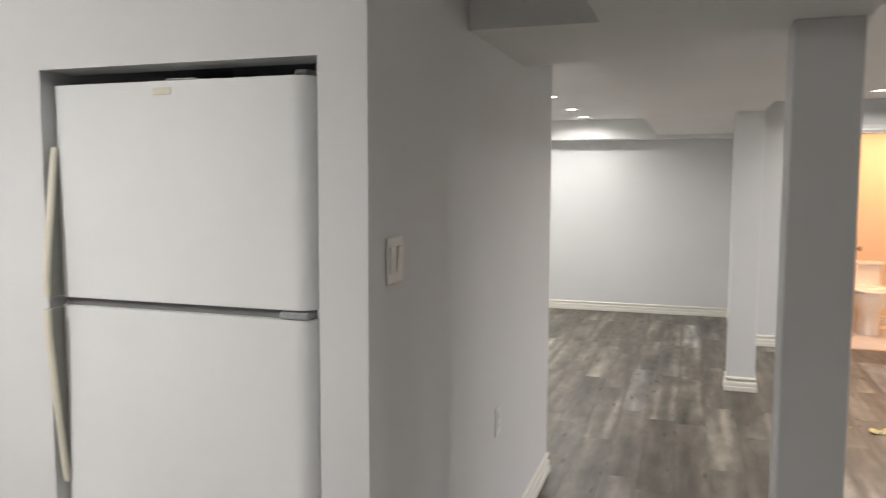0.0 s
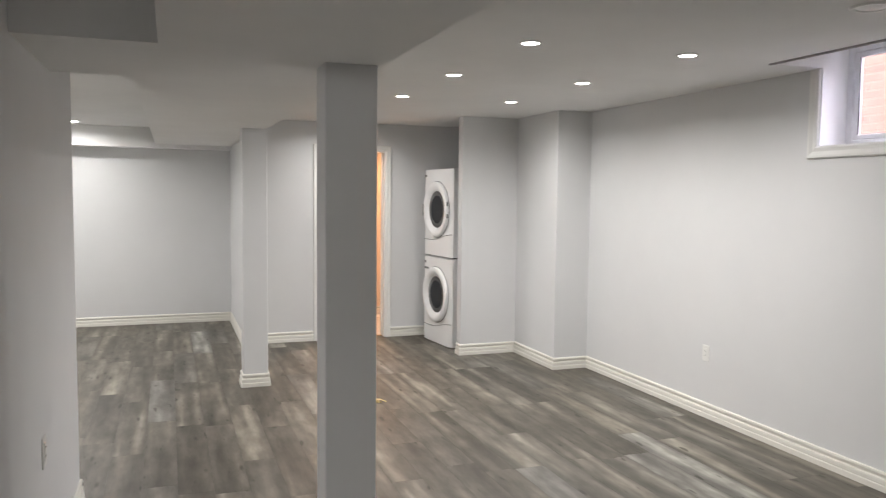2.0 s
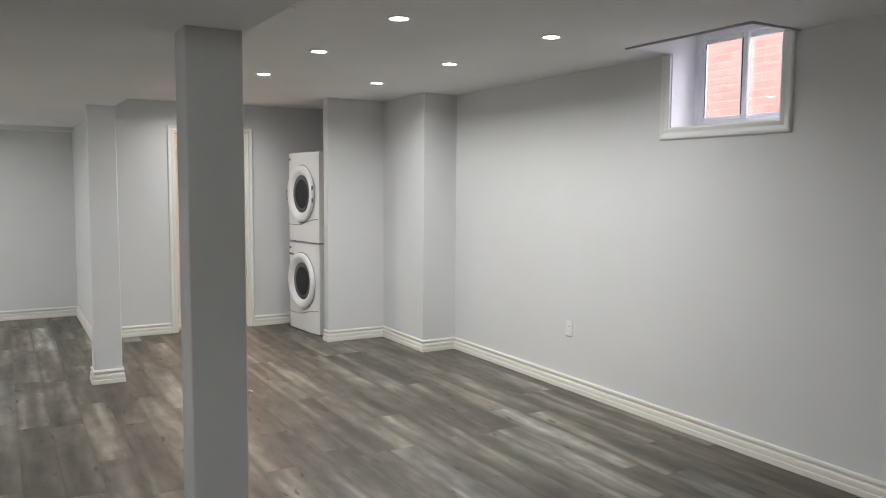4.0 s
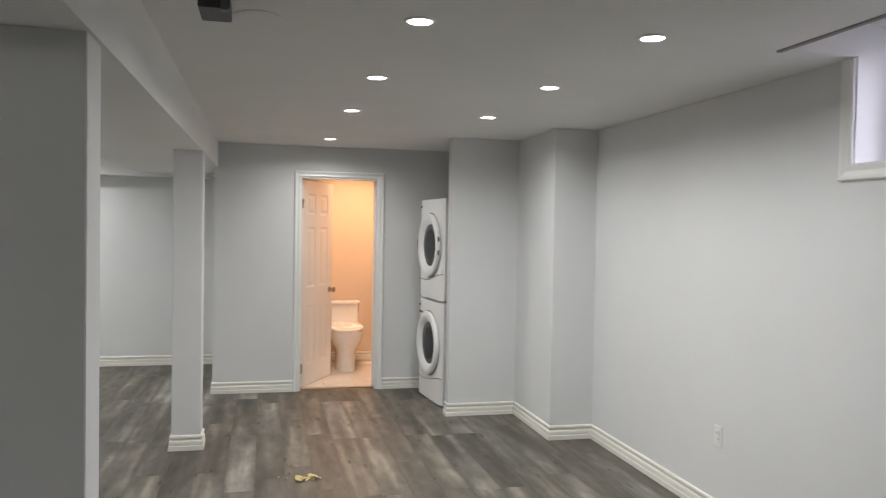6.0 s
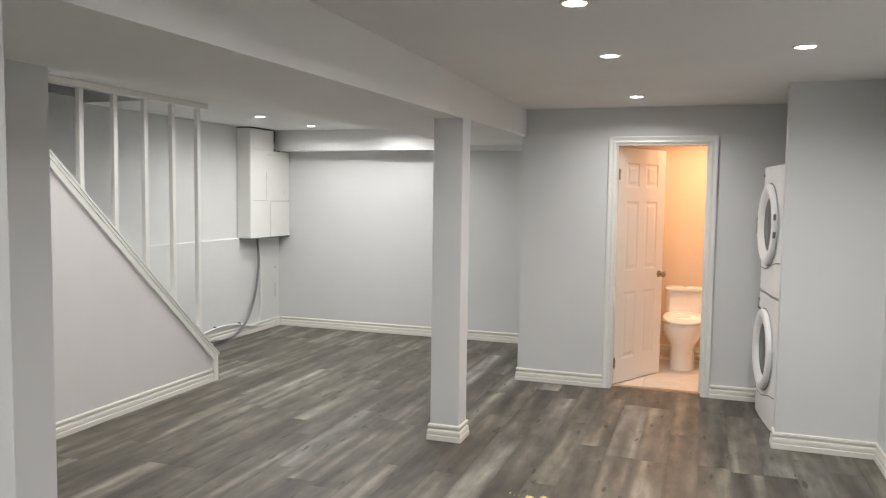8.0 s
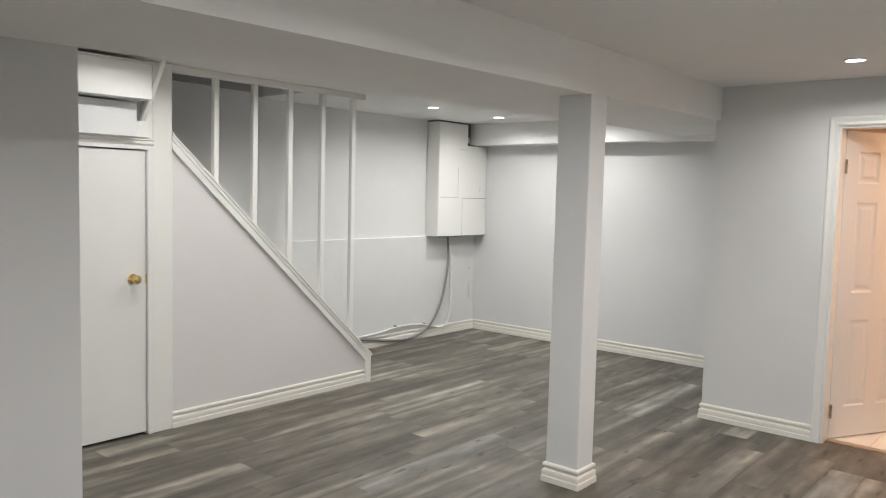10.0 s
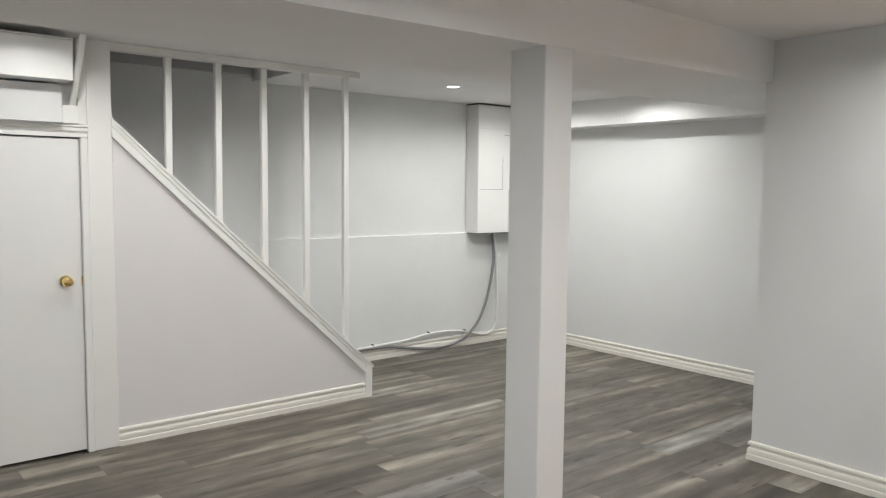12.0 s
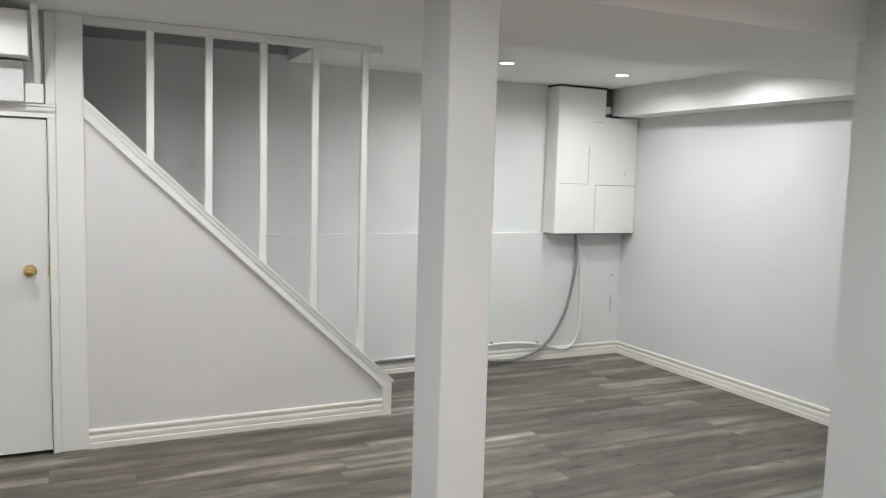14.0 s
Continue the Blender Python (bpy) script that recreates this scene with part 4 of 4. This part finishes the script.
def sash(x, y0, y1):
    z0, z1, s = WZ0 + 0.041, WZ1 - 0.041, 0.036
    bm = bm_box(x, x + 0.026, y0, y0 + s, z0, z1, 0.003)
    bm_box(x, x + 0.026, y1 - s, y1, z0, z1, 0.003, bm=bm)
    bm_box(x + 0.001, x + 0.025, y0 + s, y1 - s, z0, z0 + s * 0.8, 0.003, bm=bm)
    bm_box(x + 0.001, x + 0.025, y0 + s, y1 - s, z1 - s * 0.8, z1, 0.003, bm=bm)
    ob = part("sash", bm, VINYL, wf)
    g = part("pane", bm_box(x + 0.010, x + 0.015, y0 + s - 0.004, y1 - s + 0.004, z0 + 0.026, z1 - 0.026), GLASS, ob)
    g.visible_shadow = False
    part("gasket", bm_box(x - 0.001, x + 0.003, y0 + s - 0.001, y0 + s + 0.004, z0 + 0.03, z1 - 0.03), BLACKP, ob)
    part("gasket", bm_box(x - 0.001, x + 0.003, y1 - s - 0.004, y1 - s + 0.001, z0 + 0.03, z1 - 0.03), BLACKP, ob)


sash(XR + 0.205, 3.12, WY1 - 0.046)
sash(XR + 0.236, WY0 + 0.046, 3.19)
# casing: two legs and an apron, mitred
bm = casing(bmesh.new(), [(-WY1, CZ - 0.003), (-WY1, WZ0), (-WY0, WZ0), (-WY0, CZ - 0.003)][::-1])
wc = part("casing", bm, TRIMW, wf, "white moulded window casing")
wc.matrix_local = pose(XR - 0.001, 0, 0, 0, 0, -90)
part("sill_liner", bm_box(XR + 0.002, XR + 0.20, WY0, WY1, WZ0 - 0.002, WZ0 + 0.004), TRIMW, wf)
part("jamb_liner", bm_box(XR + 0.002, XR + 0.20, WY1 - 0.005, WY1 + 0.001, WZ0 + 0.004, WZ1), TRIMW, wf)
part("jamb_liner", bm_box(XR + 0.002, XR + 0.20, WY0 - 0.001, WY0 + 0.005, WZ0 + 0.004, WZ1), TRIMW, wf)
bm = bm_box(NX0 - 0.006, NX0 + 0.006, NY0 + 0.004, NY1 - 0.004, CZ + 0.004, WZ1 + 0.024)
bm_box(NX0 + 0.006, XR + 0.002, NY1 - 0.005, NY1 + 0.006, CZ + 0.003, WZ1 + 0.024, bm=bm)
bm_box(NX0 + 0.006, XR + 0.004, NY0 - 0.006, NY0 + 0.006, CZ + 0.003, WZ1 + 0.024, bm=bm)
setting("trim", bm, TRIMW, "white lining of the ceiling pocket above the window", "trim")

# added lip, coloured dark where the pocket edge lies in shade
bm = bm_box(NX0 - 0.016, NX0 + 0.004, NY0 - 0.02, NY1 + 0.004, CZ - 0.009, CZ + 0.002, 0.002)
bm_box(NX0 + 0.004, XR - 0.002, NY0 - 0.02, NY0 - 0.002, CZ - 0.0085, CZ + 0.002, 0.002, bm=bm)
setting("trim", bm, LIP, "edge strip round the ceiling pocket, its shade put into the grey", "trim")

# ---- outside ----
setting("ground", bm_box(3.95, 60, -60, 60, 1.35, 1.62), SOIL, "gravelly soil strip beside the house", "ground")
setting("neighbour_wall", bm_box(5.45, 5.6, 0.2, 7.2, 1.55, 5.2), MORTAR, "red brick wall of the next house", "brick wall")

# ---- things on the floor ----
lv = thing("paper_scrap", "crumpled pale yellow scrap lying on the floor", "litter", pose(1.44, 5.47, 0))
rg = random.Random(5)
for i in range(7):
    bm = bmesh.new()
    a = rg.uniform(0, 6.28)
    L, W = rg.uniform(0.03, 0.06), rg.uniform(0.012, 0.024)
    rows = []
    for k in range(6):
        t = k / 5
        wv = W * math.sin(math.pi * min(0.97, t + 0.04)) + 0.002
        zz = 0.006 + 0.018 * math.sin(3.0 * t + i) ** 2 + 0.004 * i / 7
        rows.append([bm.verts.new((L * (2 * t - 1), s * wv, zz + 0.006 * abs(s) * math.sin(5 * t + i))) for s in (-1, 0, 1)])
    for r0, r1 in zip(rows, rows[1:]):
        for k in range(2):
            bm.faces.new((r0[k], r0[k + 1], r1[k + 1], r1[k]))
    ext = bmesh.ops.extrude_face_region(bm, geom=bm.faces[:])
    bmesh.ops.translate(bm, vec=(0, 0, -0.0015), verts=[g for g in ext["geom"] if isinstance(g, bmesh.types.BMVert)])
    low = min(v.co.z for v in bm.verts)
    bmesh.ops.translate(bm, vec=(0, 0, 0.0008 - low), verts=bm.verts[:])
    p = part("scrap", bm, PALELEAF, lv)
    p.matrix_local = pose(rg.uniform(-0.05, 0.05), rg.uniform(-0.03, 0.03), 0.0005 * i, 0, 0, math.degrees(a))
for i, (x, y) in enumerate(((1.285, 5.545), (1.315, 5.52), (1.335, 5.53))):
    cr = thing("crumb", "tiny dark crumb lying on the floor", "litter", pose(x, y, 0), "crumbs beside the scrap")
    bm = bmesh.new()
    bmesh.ops.create_icosphere(bm, subdivisions=1, radius=0.007)
    for v in bm.verts:
        v.co *= rg.uniform(0.7, 1.25)
        v.co.z = max(0.0, v.co.z * 0.6 + 0.003)
    part("grain", bm, BRONZE if i else PALELEAF, cr)


# ---- floor boards ----
def plank_mesh(w, l):
    g = 0.00012
    h, c = 0.006, 0.0005
    x, y = w / 2 - g, l / 2 - g
    v = [(-x, -y, -h), (x, -y, -h), (x, y, -h), (-x, y, -h),
         (-x, -y, -c), (x, -y, -c), (x, y, -c), (-x, y, -c),
         (-x + c, -y + c, 0), (x - c, -y + c, 0), (x - c, y - c, 0), (-x + c, y - c, 0)]
    f = [(8, 9, 10, 11), (0, 1, 5, 4), (1, 2, 6, 5), (2, 3, 7, 6), (3, 0, 4, 7), (4, 5, 9, 8), (5, 6, 10, 9), (6, 7, 11, 10), (7, 4, 8, 11)]
    me = bpy.data.meshes.new("plank")
    me.from_pydata(v, [], f)
    me.materials.append(PLANK)
    return me


PW, PL = 0.182, 1.22
rng = random.Random(11)
cache = {}
floor_ob = bpy.data.objects["floor"]
far_ob = bpy.data.objects["floor_far"]
nrow = int((3.72 + 2.7) / PW) + 1
stock = []
for r in range(nrow):
    x0 = -2.68 + r * PW
    y = -2.2 - rng.choice((0.0, 0.31, 0.62, 0.86, 1.05)) + rng.uniform(-0.04, 0.04)
    top = YB if x0 + PW / 2 < 0.730 else YBATH + 0.1
    while y < top:
        a, b = max(y, -2.2), min(y + PL, top)
        if b - a > 0.03:
            stock.append((x0 + PW / 2, a, b))
        y += PL
for x, a, b in stock:
    key = round(b - a, 3)
    if key not in cache:
        cache[key] = plank_mesh(PW, key)
    ob = new("plank", cache[key])
    ob.location = (x, (a + b) / 2, 0.0)
    ob.parent = far_ob if a > YBATH - 0.3 and x < 0.730 else floor_ob


# ---- bathroom tiles ----
bf = bpy.data.objects["bathroom_floor"]
tm = mesh_of("tile", bm_box(-0.1502, 0.1502, -0.1502, 0.1502, -0.004, 0.003, 0.0015), TILE)
for i in range(6):
    for j in range(4):
        t = new("tile", tm)
        t.location = (1.02 + 0.302 * i, YBATH + T + 0.16 + 0.302 * j, 0.0)
        t.parent = bf

# ---- bricks outside ----
bw = bpy.data.objects["neighbour_wall"]
bmesh_full = mesh_of("brick", bm_box(-0.012, 0.03, -0.104, 0.104, -0.028, 0.028, 0.004), BRICK)
for row in range(14):
    for i in range(13):
        t = new("brick", bmesh_full)
        t.location = (5.4605, 3.05 + 0.216 * i + (0.108 if row % 2 else 0), 2.02 + 0.067 * row)
        t.rotation_euler = (0, 0, 0)
        t.parent = bw
